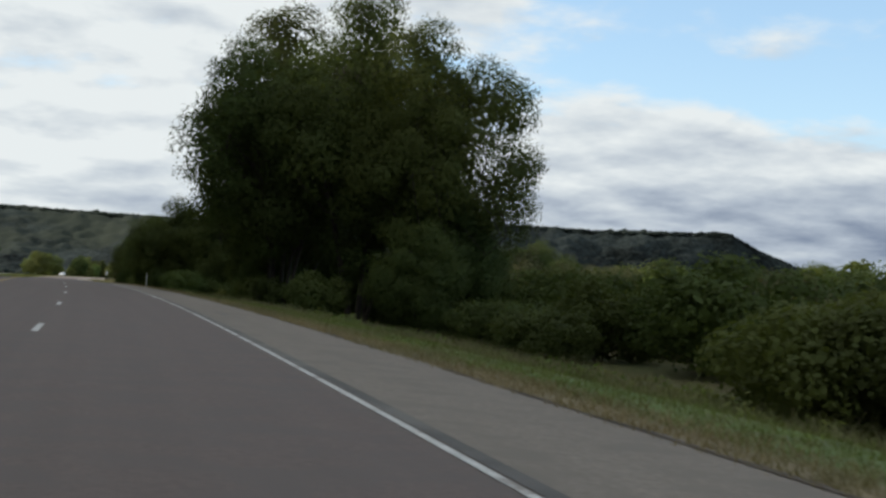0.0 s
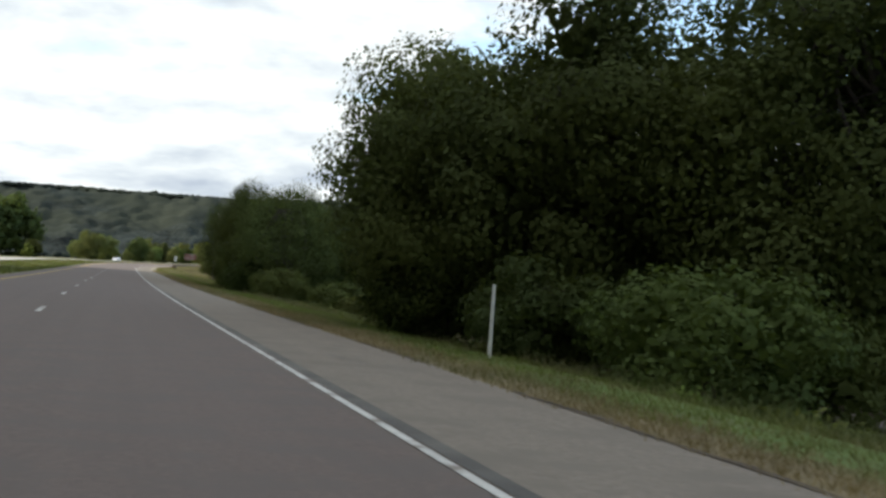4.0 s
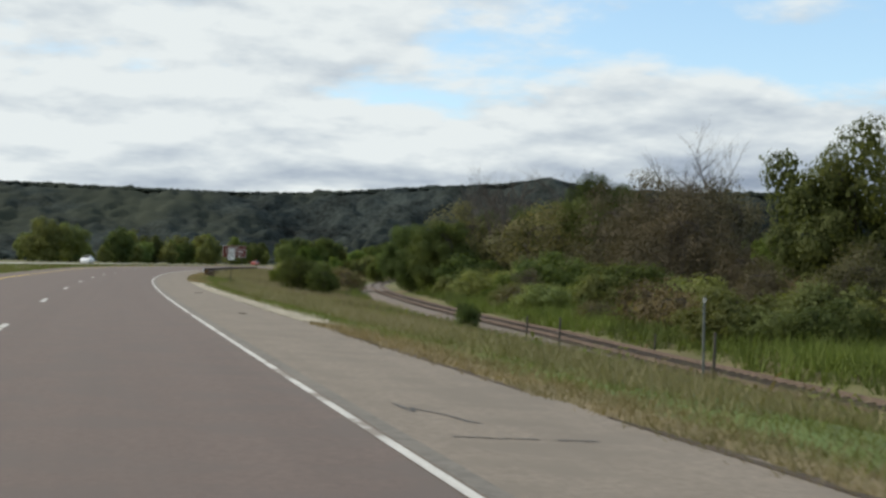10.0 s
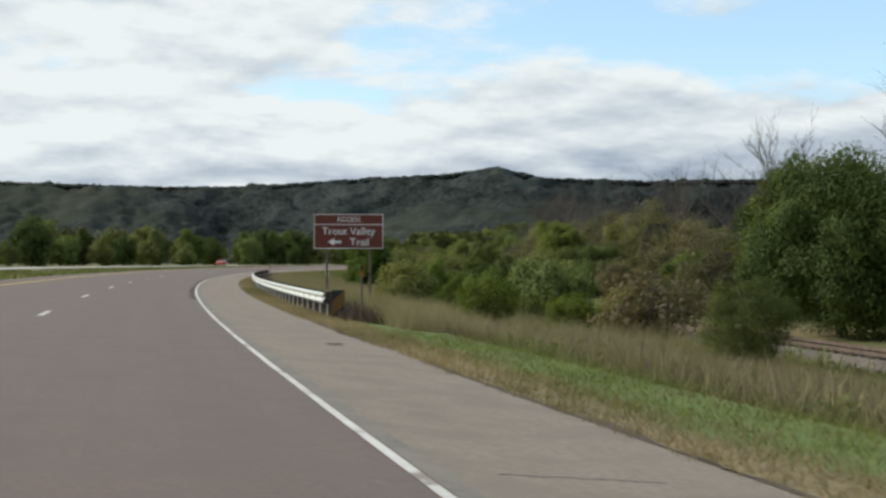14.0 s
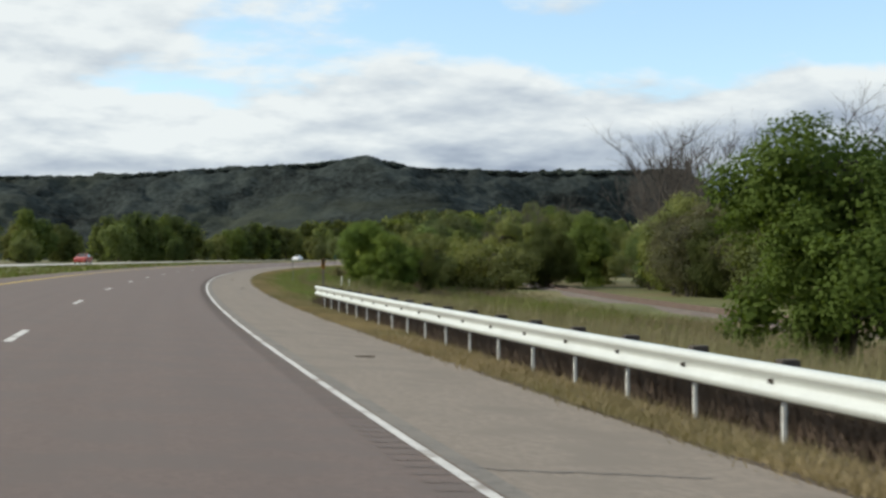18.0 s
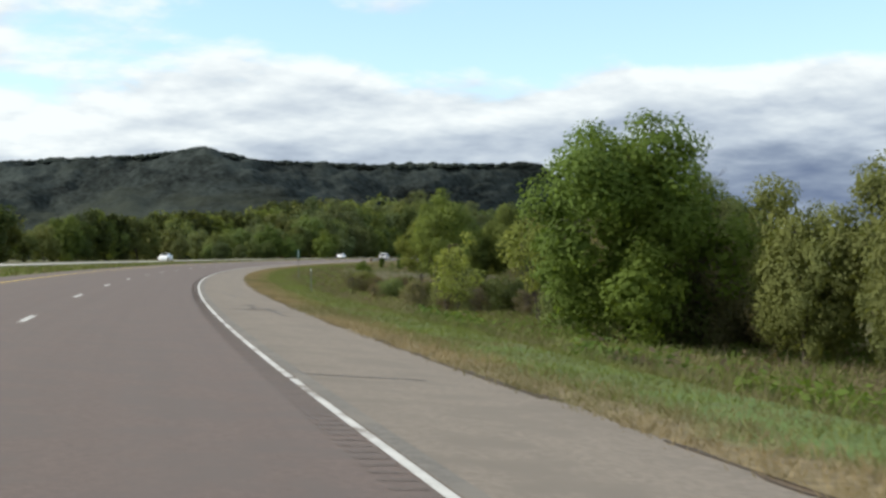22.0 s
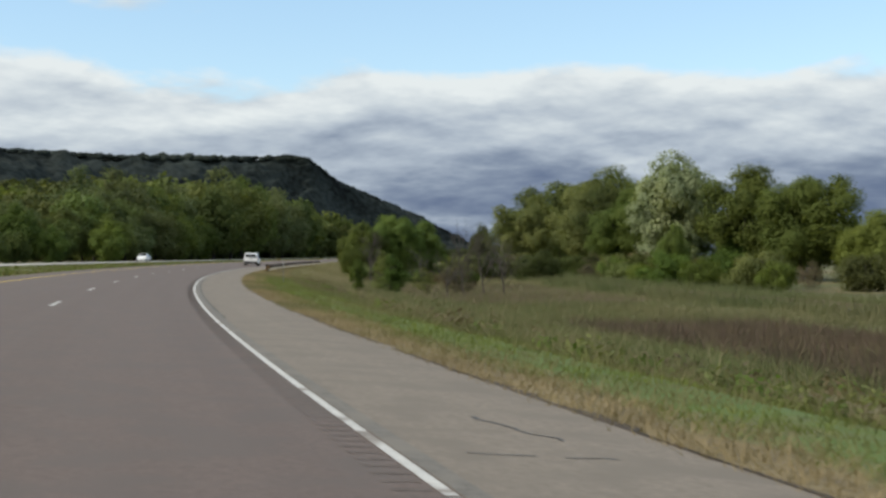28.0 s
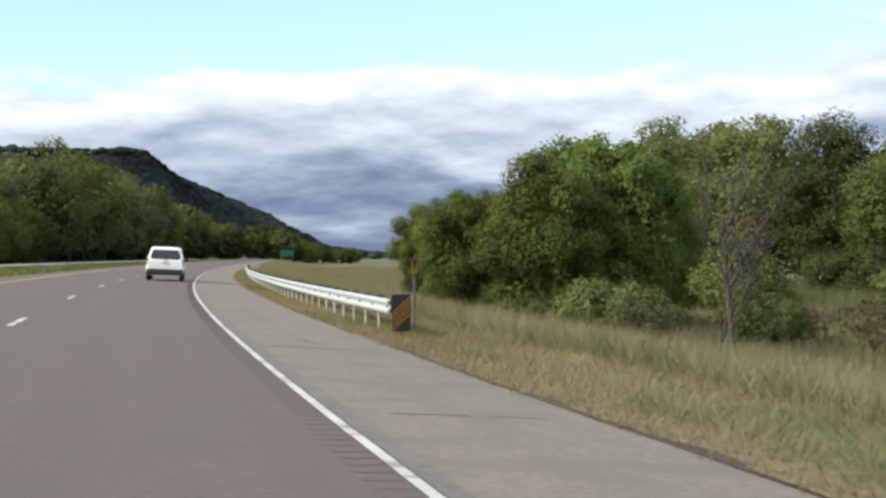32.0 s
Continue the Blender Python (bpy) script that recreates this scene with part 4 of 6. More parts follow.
for a in ((229, 26.5, 5.6, "round", 1.0), (232, 29, 7.6, "round", 1.0), (226, 31, 6.0, "dark_shrub", 1.2), (236, 33, 9.2, "round", 1.0), (223, 29, 5.0, "dark_shrub", 1.2), (240, 37, 9.6, "broad", 0.9),
          (231, 36, 8.6, "round", 1.0), (207, 24.5, 3.6, "dark_shrub", 1.2), (211, 27, 4.6, "dark_shrub", 1.2), (215, 30, 5.5, "round", 1.1), (202, 26, 3.8, "dark_shrub", 1.2), (227, 24.6, 3.4, "dark_shrub", 1.1),
          (196, 26, 3.4, "dark_shrub", 1.2), (219, 26.5, 4.2, "dark_shrub", 1.2), (221, 33, 7.5, "round", 1.1), (212, 34, 7.8, "round", 1.1)):
    plant(a[3], a[0], a[1], a[2], a[4])
for a in ((205, 13.6, 2.4, "dark_shrub", 1.2), (211, 16, 3.2, "dark_shrub", 1.2), (208, 19, 3.2, "dark_shrub", 1.2), (202, 16.5, 2.4, "dark_shrub", 1.2), (216, 20.5, 3.8, "round", 1.1), (199, 14, 1.8, "shrub", 1.2), (214, 13.2, 2.6, "dark_shrub", 1.1)):
    plant(a[3], a[0], a[1], a[2], a[4])
# right-hand side beyond the railway
for a in ((328, 31, 4.8, "willow", 1.0), (345, 36, 5.2, "willow", 1.1), (376, 54, 15.2, "willow", 0.75), (384, 46, 13.2, "willow", 0.8), (372, 49, 11.5, "willow", 0.9), (322, 34, 5.4, "leafy", 1.1), (312, 36, 6.2, "leafy", 1.2), (321, 28.8, 5.2, "lime_shrub", 1.1),
          (318, 44, 7.5, "leafy", 1.1), (304, 42, 8, "leafy", 1.1), (296, 38, 6, "dark_shrub", 1.4), (330, 27, 4.0, "shrub", 1.0), (340, 28, 3.2, "dark_shrub", 1.0), (357, 40, 6.6, "willow", 1.1), (366, 38, 5.2, "thicket", 1.2), (374, 36, 4.6, "dark_thicket", 1.2),
          (403, 50, 7.4, "bright", 0.95), (394, 44, 6.0, "dark_thicket", 1.2), (432, 51, 14, "dark_thicket", 0.95), (440, 55, 14.6, "dark_thicket", 0.95), (424, 50, 12.8, "dark_thicket", 1.0), (428, 56, 13.4, "dark_thicket", 1.0), (417, 48, 10.5, "dark_thicket", 1.1), (445, 50, 13, "dark_thicket", 1.0),
          (466, 53, 17.4, "broad", 0.75), (471, 58, 16.4, "broad", 0.75), (460, 50, 13, "round", 0.95), (456, 62, 19.5, "dead", 0.8), (447, 58, 17, "dead", 0.8), (508, 48, 17, "dead", 1.0), (490, 47, 15, "dead", 1.0)):
    plant(a[3], a[0], a[1], a[2], a[4])
for j in range(30):
    s = r.uniform(392, 482)
    plant(r.choice(("dark_thicket", "dark_thicket", "shrub", "dark_shrub", "leafy")), s, float(rail_lat(s)) + r.uniform(8.5, 19), r.uniform(2.6, 5.4), 1.2)
for j in range(60):
    s = r.uniform(285, 470)
    plant(r.choice(("lime_shrub", "shrub", "shrub", "dark_shrub", "brown_shrub")), s, float(rail_lat(s)) + r.uniform(5.5, 18), r.uniform(1.4, 3.6), 1.25)
for a in ((364, 16.2, 1.7, "dark_shrub", 0.55), (435, 14.7, 4.2, "twiggy", 1.15), (439, 16.8, 4.0, "twiggy", 1.1), (432, 17, 3.4, "twiggy", 1.1), (462, 19, 3.4, "twiggy", 1.1), (478, 14, 2.6, "lime_shrub", 0.8)):
    plant(a[3], a[0], a[1], a[2], a[4])
for a in ((462, 33, 9.8, "round", 0.9), (468, 37, 11.4, "thicket", 1.0), (474, 40, 14, "dead", 1.0), (480, 45, 15.2, "dead", 1.0), (478, 40, 11, "round", 0.9), (488, 42, 16, "dead", 0.9), (466, 40, 15, "dead", 0.9),
          (486, 38, 9, "round", 1.0), (482, 54, 16.5, "dead", 1.0), (493, 57, 17, "dead", 1.0), (476, 50, 12, "round", 1.1), (496, 40, 10, "leafy", 1.0), (470, 43, 11, "round", 1.0), (505, 41, 11, "round", 1.0),
          (524, 47, 15, "dead", 0.9), (516, 44, 10, "leafy", 1.0), (480, 31.5, 10, "round", 0.85), (484, 33, 9, "leafy", 0.9), (455, 44, 11, "thicket", 1.2)):
    plant(a[3], a[0], a[1], a[2], a[4])
for j in range(7):
    plant(("lime_shrub", "shrub", "young", "dark_shrub")[j % 4], 490 + j * 3.6, r.uniform(13, 21), r.uniform(2.6, 4.4), 0.85)
for j in range(44):
    s = r.uniform(492, 612)
    q = r.uniform(5, 30)
    plant(r.choice(("thicket", "leafy", "shrub", "round", "thicket", "dark_shrub")), s, float(rail_lat(s)) + q, r.uniform(3.6, 5.8) + 0.09 * q, 1.2)
for j in range(14):
    s = r.uniform(480, 560)
    plant(r.choice(("shrub", "lime_shrub", "brown_shrub")), s, float(rail_lat(s)) - r.uniform(4.5, 9), r.uniform(1.8, 3.6), 1.1)
for a in ((571, 17.0, 7.5, "bright", 1.1), (580, 30, 6, "leafy", 0.9), (649, 15.6, 5.7, "bright", 1.08), (653, 18, 4.6, "round", 0.9), (698, 15.3, 8.2, "bright", 1.15), (719, 13.6, 4.6, "lean", 1.15),
          (734, 15.6, 7.1, "poplar", 1.0), (753, 17.2, 6.5, "poplar", 1.15), (763, 26, 3.6, "thicket", 1.0), (715, 16.4, 6.5, "lean", 0.9), (814, 15.5, 2.8, "lime_shrub", 0.7),
          (700, 32, 8.2, "willow", 1.0), (708, 38, 9, "willow", 1.0), (697, 27, 6.2, "shrub", 1.0), (705, 42, 9.6, "leafy", 1.0), (712, 34, 7.5, "thicket", 1.1), (690, 30, 5.5, "shrub", 1.1), (694, 36, 8, "round", 0.9),
          (772, 30, 6.5, "leafy", 1.1), (790, 29.5, 9.2, "leafy", 0.9), (788, 25, 7.4, "leafy", 1.0), (796, 33, 9, "round", 1.0), (778, 32, 8, "thicket", 1.1), (776, 36, 9.5, "thicket", 1.0), (786, 42, 10.5, "thicket", 1.1), (795, 46, 11, "thicket", 1.2), (802, 50, 11.5, "thicket", 1.2), (780, 38, 9.5, "thicket", 1.1), (792, 52, 11, "willow", 1.1), (772, 35, 12, "dead", 0.8), (784, 40, 13, "dead", 0.8)):
    plant(a[3], a[0], a[1], a[2], a[4])
for a in ((676, 46, 15), (684, 50, 16), (690, 47, 17), (698, 54, 16.5), (705, 50, 17.5), (668, 52, 15.5), (660, 56, 17), (712, 58, 18), (720, 54, 17), (652, 48, 12), (730, 60, 18), (742, 58, 16),
          (790, 44, 13), (800, 50, 14)):
    plant("dead", a[0], a[1], a[2] * 1.08, 0.9)
for j in range(16):
    plant(r.choice(("thicket", "willow", "leafy", "shrub")), r.uniform(636, 700), r.uniform(45, 58), r.uniform(5.5, 8), 1.15)
back_rows = [(r.choice(("far_mid", "far_olive", "lime_shrub", "far_olive")), r.uniform(590, 745), r.uniform(44, 75), r.uniform(4, 8.5)) for j in range(40)]
for j in range(8):
    plant(r.choice(("shrub", "lime_shrub", "scrub")), r.uniform(604, 668), r.uniform(38, 50), r.uniform(2.0, 3.6), 1.15)
for j in range(30):
    s = r.uniform(712, 775)
    q = r.uniform(20, 46)
    plant(r.choice(("thicket", "thicket", "brown_shrub", "scrub", "shrub")), s, q, r.uniform(1.1, 1.8) if q > 23 else r.uniform(2.0, 3.0), 1.1)
for a in ((704, 19.2, 4.0, "thicket", 0.9), (706, 21.8, 4.6, "thicket", 0.9), (703, 24, 4.4, "scrub", 1.0), (708, 23.4, 4.4, "thicket", 0.9), (702, 22.4, 3.6, "thicket", 0.9), (710, 24.4, 4.8, "thicket", 0.9),
          (712, 20.6, 3.8, "scrub", 1.0), (705, 22.4, 4.2, "thicket", 0.9), (711, 23, 4.6, "round", 0.8), (700, 22.4, 3.8, "scrub", 1.1)):
    plant(a[3], a[0], a[1], a[2], a[4])
for j in range(12):
    plant(r.choice(("thicket", "thicket", "round")), r.uniform(645, 712), r.uniform(42, 60), r.uniform(7.0, 10.0), 1.1)
for j in range(34):
    s = r.uniform(775, 880)
    plant(r.choice(("shrub", "shrub", "thicket", "leafy", "lime_shrub")), s, r.uniform(34, 62), r.uniform(3.0, 6.0), 1.15)
for a in ((805, 44, 9, "round", 1.1), (812, 48, 10, "leafy", 1.1), (845, 52, 10, "round", 1.1), (858, 46, 8.5, "round", 1.1), (872, 56, 9, "leafy", 1.2), (908, 57, 9, "willow", 1.2), (897, 60, 10, "willow", 1.2),
          (920, 66, 11, "willow", 1.2), (1007, 20.3, 10.3, "leafy", 0.98), (1012, 23.6, 8.8, "leafy", 0.9), (1003, 16.4, 8.0, "leafy", 0.95), (1013, 14.6, 7.2, "leafy", 0.9), (1176, 39, 11.5, "round", 0.7), (1150, 50, 19, "willow", 1.1), (1122, 48, 16, "willow", 1.1), (1031, 62, 20, "silver", 1.0), (1040, 66, 15, "broad", 0.9),
          (1048, 58, 15, "leafy", 1.1), (1062, 60, 15.5, "round", 1.2), (1075, 56, 16.5, "willow", 1.2), (1098, 60, 18, "willow", 1.1), (1155, 66, 23.5, "willow", 1.15), (1175, 60, 21, "willow", 1.1), (1163, 74, 22, "willow", 1.1),
          (1018, 70, 17, "leafy", 1.2), (1006, 74, 16, "leafy", 1.2), (992, 78, 9.5, "leafy", 1.2), (975, 84, 16.5, "leafy", 1.3), (960, 88, 15, "willow", 1.2), (945, 80, 12, "willow", 1.2)):
    plant(a[3], a[0], a[1], a[2], a[4])
for a in ((980, 50, 7.6, "leafy", 0.7), (1016, 75, 9.6, "lime_shrub", 0.9), (1018, 67.4, 7.2, "bright", 0.8), (1006, 80, 9.6, "bright", 1.1), (998, 86, 10, "bright", 1.1), (935, 12.9, 2.9, "young", 0.75), (941, 16.2, 3.3, "young", 1.0), (938, 14.8, 2.2, "lean", 1.3), (944, 19, 3.0, "lean", 1.3), (943, 22.3, 6.3, "dead", 0.9), (950, 20, 4.4, "dead", 1.1), (1045, 21, 9, "leafy", 1.0), (1060, 22, 9, "leafy", 1.0), (1078, 22, 9, "leafy", 1.0),
          (984, 16.5, 6.2, "dead", 0.9), (988, 18, 5.0, "lean", 1.2), (946, 24.5, 6.0, "dead", 1.0), (948, 26.5, 5.4, "dead", 1.1), (940, 20.5, 4.2, "dead", 1.2), (952, 23, 3.0, "scrub", 1.2)):
    plant(a[3], a[0], a[1], a[2], a[4])
for j in range(30):
    plant(r.choice(("shrub", "dark_shrub", "brown_shrub", "lime_shrub")), r.uniform(985, 1060), r.uniform(15, 30), r.uniform(1.6, 2.8), 1.1)
for j in range(34):
    plant(r.choice(("shrub", "dark_shrub", "lime_shrub", "shrub", "leafy", "scrub")), r.uniform(1000, 1110), r.uniform(30, 56), r.uniform(2.4, 4.4), 1.2)
for j in range(26):
    plant(r.choice(("shrub", "thicket", "lime_shrub", "scrub", "leafy")), r.uniform(955, 1050), r.uniform(46, 64), r.uniform(2.2, 4.6), 1.1)
for j in range(26):
    s = r.uniform(716, 764)
    plant(r.choice(("thicket", "scrub", "brown_shrub", "shrub", "scrub")), s, r.uniform(11.5, 16.5), r.uniform(1.2, 2.1), 0.9)
for j in range(14):
    s = r.uniform(700, 740)
    plant(r.choice(("thicket", "scrub", "shrub")), s, r.uniform(17, 24), r.uniform(2.2, 3.4), 0.9)
for j in range(10):
    s = r.uniform(630, 668)
    plant(r.choice(("shrub", "brown_shrub", "scrub")), s, r.uniform(13, 20), r.uniform(1.0, 1.9), 1.0)
for a in ((668, 18.5, 4.8), (672, 20.5, 5.6), (680, 20.8, 6.0), (684, 19, 5.6), (676, 19.6, 5.8), (688, 20.8, 6.2), (691, 21.2, 6.4), (669, 21, 5.8), (694, 19.5, 5.6)):
    plant("willow", a[0], a[1], a[2], 0.85)
for a in ((703, 18.8, 5.8), (708, 19.8, 6.0), (712, 21, 6.4), (716, 21.6, 6.4), (720, 22.6, 6.6), (724, 23.6, 6.8), (728, 24.2, 7.0), (699, 18.2, 5.2)):
    plant("thicket", a[0], a[1], a[2], 0.7)
for j in range(22):
    s = 548 + j * 6.5 + r.uniform(-2, 2)
    plant(("thicket", "thicket", "leafy", "thicket", "willow")[j % 5], s, r.uniform(41, 54), r.uniform(8.0, 10.5), 0.95)
for a in ((560, 50, 14), (572, 56, 14.5), (583, 52, 13.5), (592, 58, 15), (603, 55, 14), (612, 60, 15), (622, 57, 14.5), (634, 60, 15), (548, 52, 13.5), (642, 56, 14)):
    plant("dead", a[0], a[1], a[2], 0.8)
# woods on the far side of the road and at the foot of the bluff
for a in ((330, -38, 14), (345, -44, 15), (360, -40, 13), (376, -46, 12), (398, -42, 9), (420, -46, 9), (445, -44, 8), (470, -47, 9)):
    plant("far", a[0], a[1], a[2], 1.0, group="trees beyond the opposite carriageway")


def grove(name, rows, label):
    """Far trees joined into one piece: rows of kind, s, lat, height."""
    vs, fs, base = {}, {}, {}
    for kind, s, lat, h in rows:
        kind = {"far": "mass_far", "far_dark": "mass_dark", "far_mid": "mass_mid", "far_olive": "mass_olive"}.get(kind, kind)
        cr = tree_meshes(kind, trng.randrange(2))[1]
        v = np.empty(len(cr.vertices) * 3, np.float32)
        cr.vertices.foreach_get("co", v)
        k, t = h / KINDS[kind][0], trng.uniform(0, 6.28)
        v = v.reshape(-1, 3) * k
        c, q = math.cos(t), math.sin(t)
        v = np.stack((v[:, 0] * c - v[:, 1] * q, v[:, 0] * q + v[:, 1] * c, v[:, 2]), -1) + np.array(spot(s, lat, -0.1))
        f = np.arange(len(v)).reshape(-1, 4) + base.get(kind, 0)
        base[kind] = base.get(kind, 0) + len(v)
        vs.setdefault(kind, []).append(v)
        fs.setdefault(kind, []).append(f)
    for kind in vs:
        ob = put(name, mesh(name, np.concatenate(vs[kind]), np.concatenate(fs[kind]), KINDS[kind][9]))
        tagged(ob, label, "woods", kind="stuff")


grove("brushwood", back_rows, "mixed brushwood beyond the railway")
# tall wood on the west side, added out of view to keep the first stretch in shade
grove("tall_wood", [("coarse", s, -q, r.uniform(30, 36)) for s in range(-70, 320, 8) for q in (r.uniform(39, 44), r.uniform(52, 60), r.uniform(80, 100))], "tall dark wood along the opposite carriageway, its first stretch added for shade")
# the visible stand of tall wood further on
grove("tall_wood", [("far_dark", s, -r.uniform(130, 190), r.uniform(28, 34)) for s in range(716, 750, 3)], "tall dark wood along the opposite carriageway, its first stretch added for shade")
rows = [(r.choice(("far", "far_dark", "far_mid", "far_dark", "far_olive")), s, -r.uniform(48, 66), r.uniform(4.6, 12.8) + max(0, s - 850) * 0.03) for s in range(640, 1010, 11)]
for k, s, q, h in rows:
    plant(k, s, q, h, 1.0, group="trees beyond the opposite carriageway")


def wood_top(s):
    """Height of the woodland that rises towards the bluff."""
    return float(np.interp(s, (1010, 1060, 1100, 1140, 1180, 1220, 1260, 1300, 1400, 1640), (8, 10, 14.5, 19.5, 23, 26, 28, 30, 31.5, 31)))


for j in range(46):
    s = 1012 + j * 9.2 + r.uniform(-4, 4)
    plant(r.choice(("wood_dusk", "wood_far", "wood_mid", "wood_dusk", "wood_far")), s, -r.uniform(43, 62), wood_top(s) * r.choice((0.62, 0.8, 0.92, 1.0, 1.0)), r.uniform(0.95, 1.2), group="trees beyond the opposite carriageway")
for j in range(14):
    s = 1004 + j * 16 + r.uniform(-5, 5)
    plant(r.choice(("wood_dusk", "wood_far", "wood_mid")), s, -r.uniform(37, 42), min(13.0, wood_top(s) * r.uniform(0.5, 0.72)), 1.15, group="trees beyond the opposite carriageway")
rows = [(r.choice(("far", "far_dark", "far_mid", "far_olive")), s, -r.uniform(40, 60), wood_top(s) * r.uniform(0.7, 1.0)) for s in range(1430, 1640, 9)]
grove("valley_wood", rows, "woodland edge beyond the opposite carriageway")
rows = [(r.choice(("far", "far_dark", "far_mid", "far_dark", "far_olive")), r.uniform(640, 1000), -r.uniform(62, 105), r.uniform(6.0, 13.6)) for j in range(45)]
rows += [(r.choice(("far", "far_dark", "far_mid", "far_dark", "far_olive")), s, -r.uniform(64, 120), wood_top(s) * r.uniform(0.85, 1.05)) for s in range(1000, 1640, 7)]
grove("valley_wood", rows, "dense woodland at the foot of the bluff")
grove("valley_wood", [(r.choice(("far_dark", "far_dark", "far", "far_mid")), s, q + r.uniform(-9, 9), h * r.uniform(0.75, 1.1)) for s in (1530, 1560, 1590, 1620) for q, h in ((-70, 18), (-50, 19), (-30, 18), (-12, 17), (4, 14), (18, 11), (32, 8)) for j in range(2)], "dark woods at the foot of the bluff")
rows = [(r.choice(("far", "far_dark", "far_mid", "far_dark", "far_olive")), r.uniform(640, 1500), r.uniform(95, 330), r.uniform(8, 13)) for j in range(90)]
rows += [(r.choice(("far", "far_dark", "far_mid", "far_dark", "far_olive")), r.uniform(120, 640), r.uniform(85, 260), r.uniform(8, 14)) for j in range(60)]
grove("valley_wood", rows, "scattered valley trees beyond the railway")
vn = 1500
vb, vd = rnd.uniform(-30, 44, vn), rnd.uniform(700, 1600, vn)
vx, vy = 60 + vd * np.sin(np.radians(vb)), 700 + vd * np.cos(np.radians(vb))
keep = np.array([min(np.hypot(_x[::20] - a, _y[::20] - b)) > 95 for a, b in zip(vx, vy)])
vw = canopy("valley_woods", np.stack((vx, vy, rnd.uniform(-1, 3.5, vn)), -1)[keep], rnd.uniform(4, 7.5, vn)[keep], LEAF_HILL_HAZED)
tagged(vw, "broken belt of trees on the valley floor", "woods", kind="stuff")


# ---- grass ----
def blades(name, s0, s1, l0, l1, count, h, width, mat, per=3, lean=0.35, seed=1, edge=0.0, label="", zf=land_z, clear=False, follow=False):
    """Tufts of upright blades over a strip beside the road."""
    rg = np.random.default_rng(seed)
    s, q = rg.uniform(s0, s1, count), l0 + (l1 - l0) * rg.random(count)
    if edge:
        q = l0 + (l1 - l0) * rg.random(count) ** edge
    if follow:
        q = q + rail_lat(s)
    if clear:
        far_off = np.abs(q - rail_lat(s)) > 3.6
        s, q = s[far_off], q[far_off]
        count = len(s)
    x, y = road_xy(s, q)
    z = zf(s, q) - 0.02
    base = np.repeat(np.stack((x, y, z), -1), per, 0)
    n = count * per
    base[:, :2] += rg.normal(0, 0.10, (n, 2))
    t = rg.uniform(0, 2 * np.pi, n)
    hh = h * np.repeat(rg.uniform(0.55, 1.3, count), per) * rg.uniform(0.7, 1.2, n)
    side = np.stack((np.cos(t), np.sin(t), 0 * t), -1) * (width * rg.uniform(0.6, 1.3, n) / 2)[:, None]
    tip = base + np.stack((rg.normal(0, lean, n) * hh, rg.normal(0, lean, n) * hh, hh), -1)
    v = np.stack((base - side, base + side, tip), 1).reshape(-1, 3)
    return tagged(put(name, mesh(name, v, np.arange(n * 3).reshape(-1, 3), mat)), label, "grass", kind="stuff")


for a, b, n in ((-20, 454, 54000), (593, 955, 42000)):
    blades("verge_grass", a, b, 5.2, 8.8, n, 0.12, 0.014, GRASS, 4, 0.7, 1 + b, label="short green mown verge grass")
for a, b, n in ((-20, 333, 26000), (400, 1110, 52000)):
    blades("straw_fringe", a, b, 4.38, 5.9, n, 0.13, 0.014, STRAW, 4, 0.6, 2 + b, 1.3, "straw-coloured dry grass fringe along the shoulder")
blades("rough_grass", 0, 1120, 8.0, 16, 90000, 0.34, 0.018, TALL, 4, 0.7, 3, label="rough tan and green grass on the bank", clear=True)
# brown bank; rail shade is painted in by its dark colour
dry_bank = put("ground_dry_bank", ribbon("ground_dry_bank", np.arange(461, 587, 2.0), (4.7, 5.4, 6.1, 6.9), DRYSOIL_AND_SHADE, 0.014, land_z, wob=0.5))
tagged(dry_bank, "brown dry earth and straw along the guard rail, shade put into the colour", "ground", kind="structure")
blades("verge_straw", 945, 1120, 5.2, 8.2, 22000, 0.17, 0.015, STRAW, 4, 0.6, 21, label="dry straw-coloured verge grass")
# dense dark weeds added to deepen the shadow band behind the posts
blades("rail_weeds", 459, 588, 5.55, 6.9, 26000, 0.40, 0.020, FORB, 4, 0.45, 38, label="dark brown weeds that also stand in for the guard rail shade")
blades("rail_weeds", 456, 590, 6.7, 9.8, 24000, 0.62, 0.016, HAY, 4, 0.5, 18, label="tan grass behind the guard rail")
blades("tall_grass", 472, 588, 8.5, 23, 18000, 0.95, 0.022, HAY, 4, 0.35, 44, label="tall tan grass with seed heads behind the guard rail")
blades("tall_grass", 316, 402, 6.4, 14.5, 17000, 0.36, 0.018, HAY, 4, 0.6, 45, label="yellow-tan grass between the shoulder and the railway", clear=True)
blades("dry_weeds", 418, 476, 9.6, 19, 9000, 0.55, 0.026, RUSSET, 4, 0.45, 46, label="reddish-brown withered weeds on the bank", clear=True)
blades("rail_weeds", 262, 330, 3.6, 8.5, 12000, 0.42, 0.03, FORB, 4, 0.5, 51, label="brown weeds beyond the railway", follow=True)
blades("rail_weeds", 262, 330, 4.6, 9.5, 7000, 0.6, 0.03, SEDGE, 4, 0.5, 52, label="green weeds beyond the railway", follow=True)
blades("rail_grass", 458, 590, 4.4, 5.3, 26000, 0.12, 0.015, STRAW, 4, 0.5, 12, label="matted straw under the guard rail")
blades("meadow_grass", 0, 1120, 15, 36, 46000, 0.45, 0.06, TALL, 3, 0.6, 4, label="rough meadow grass beyond the bank", clear=True)
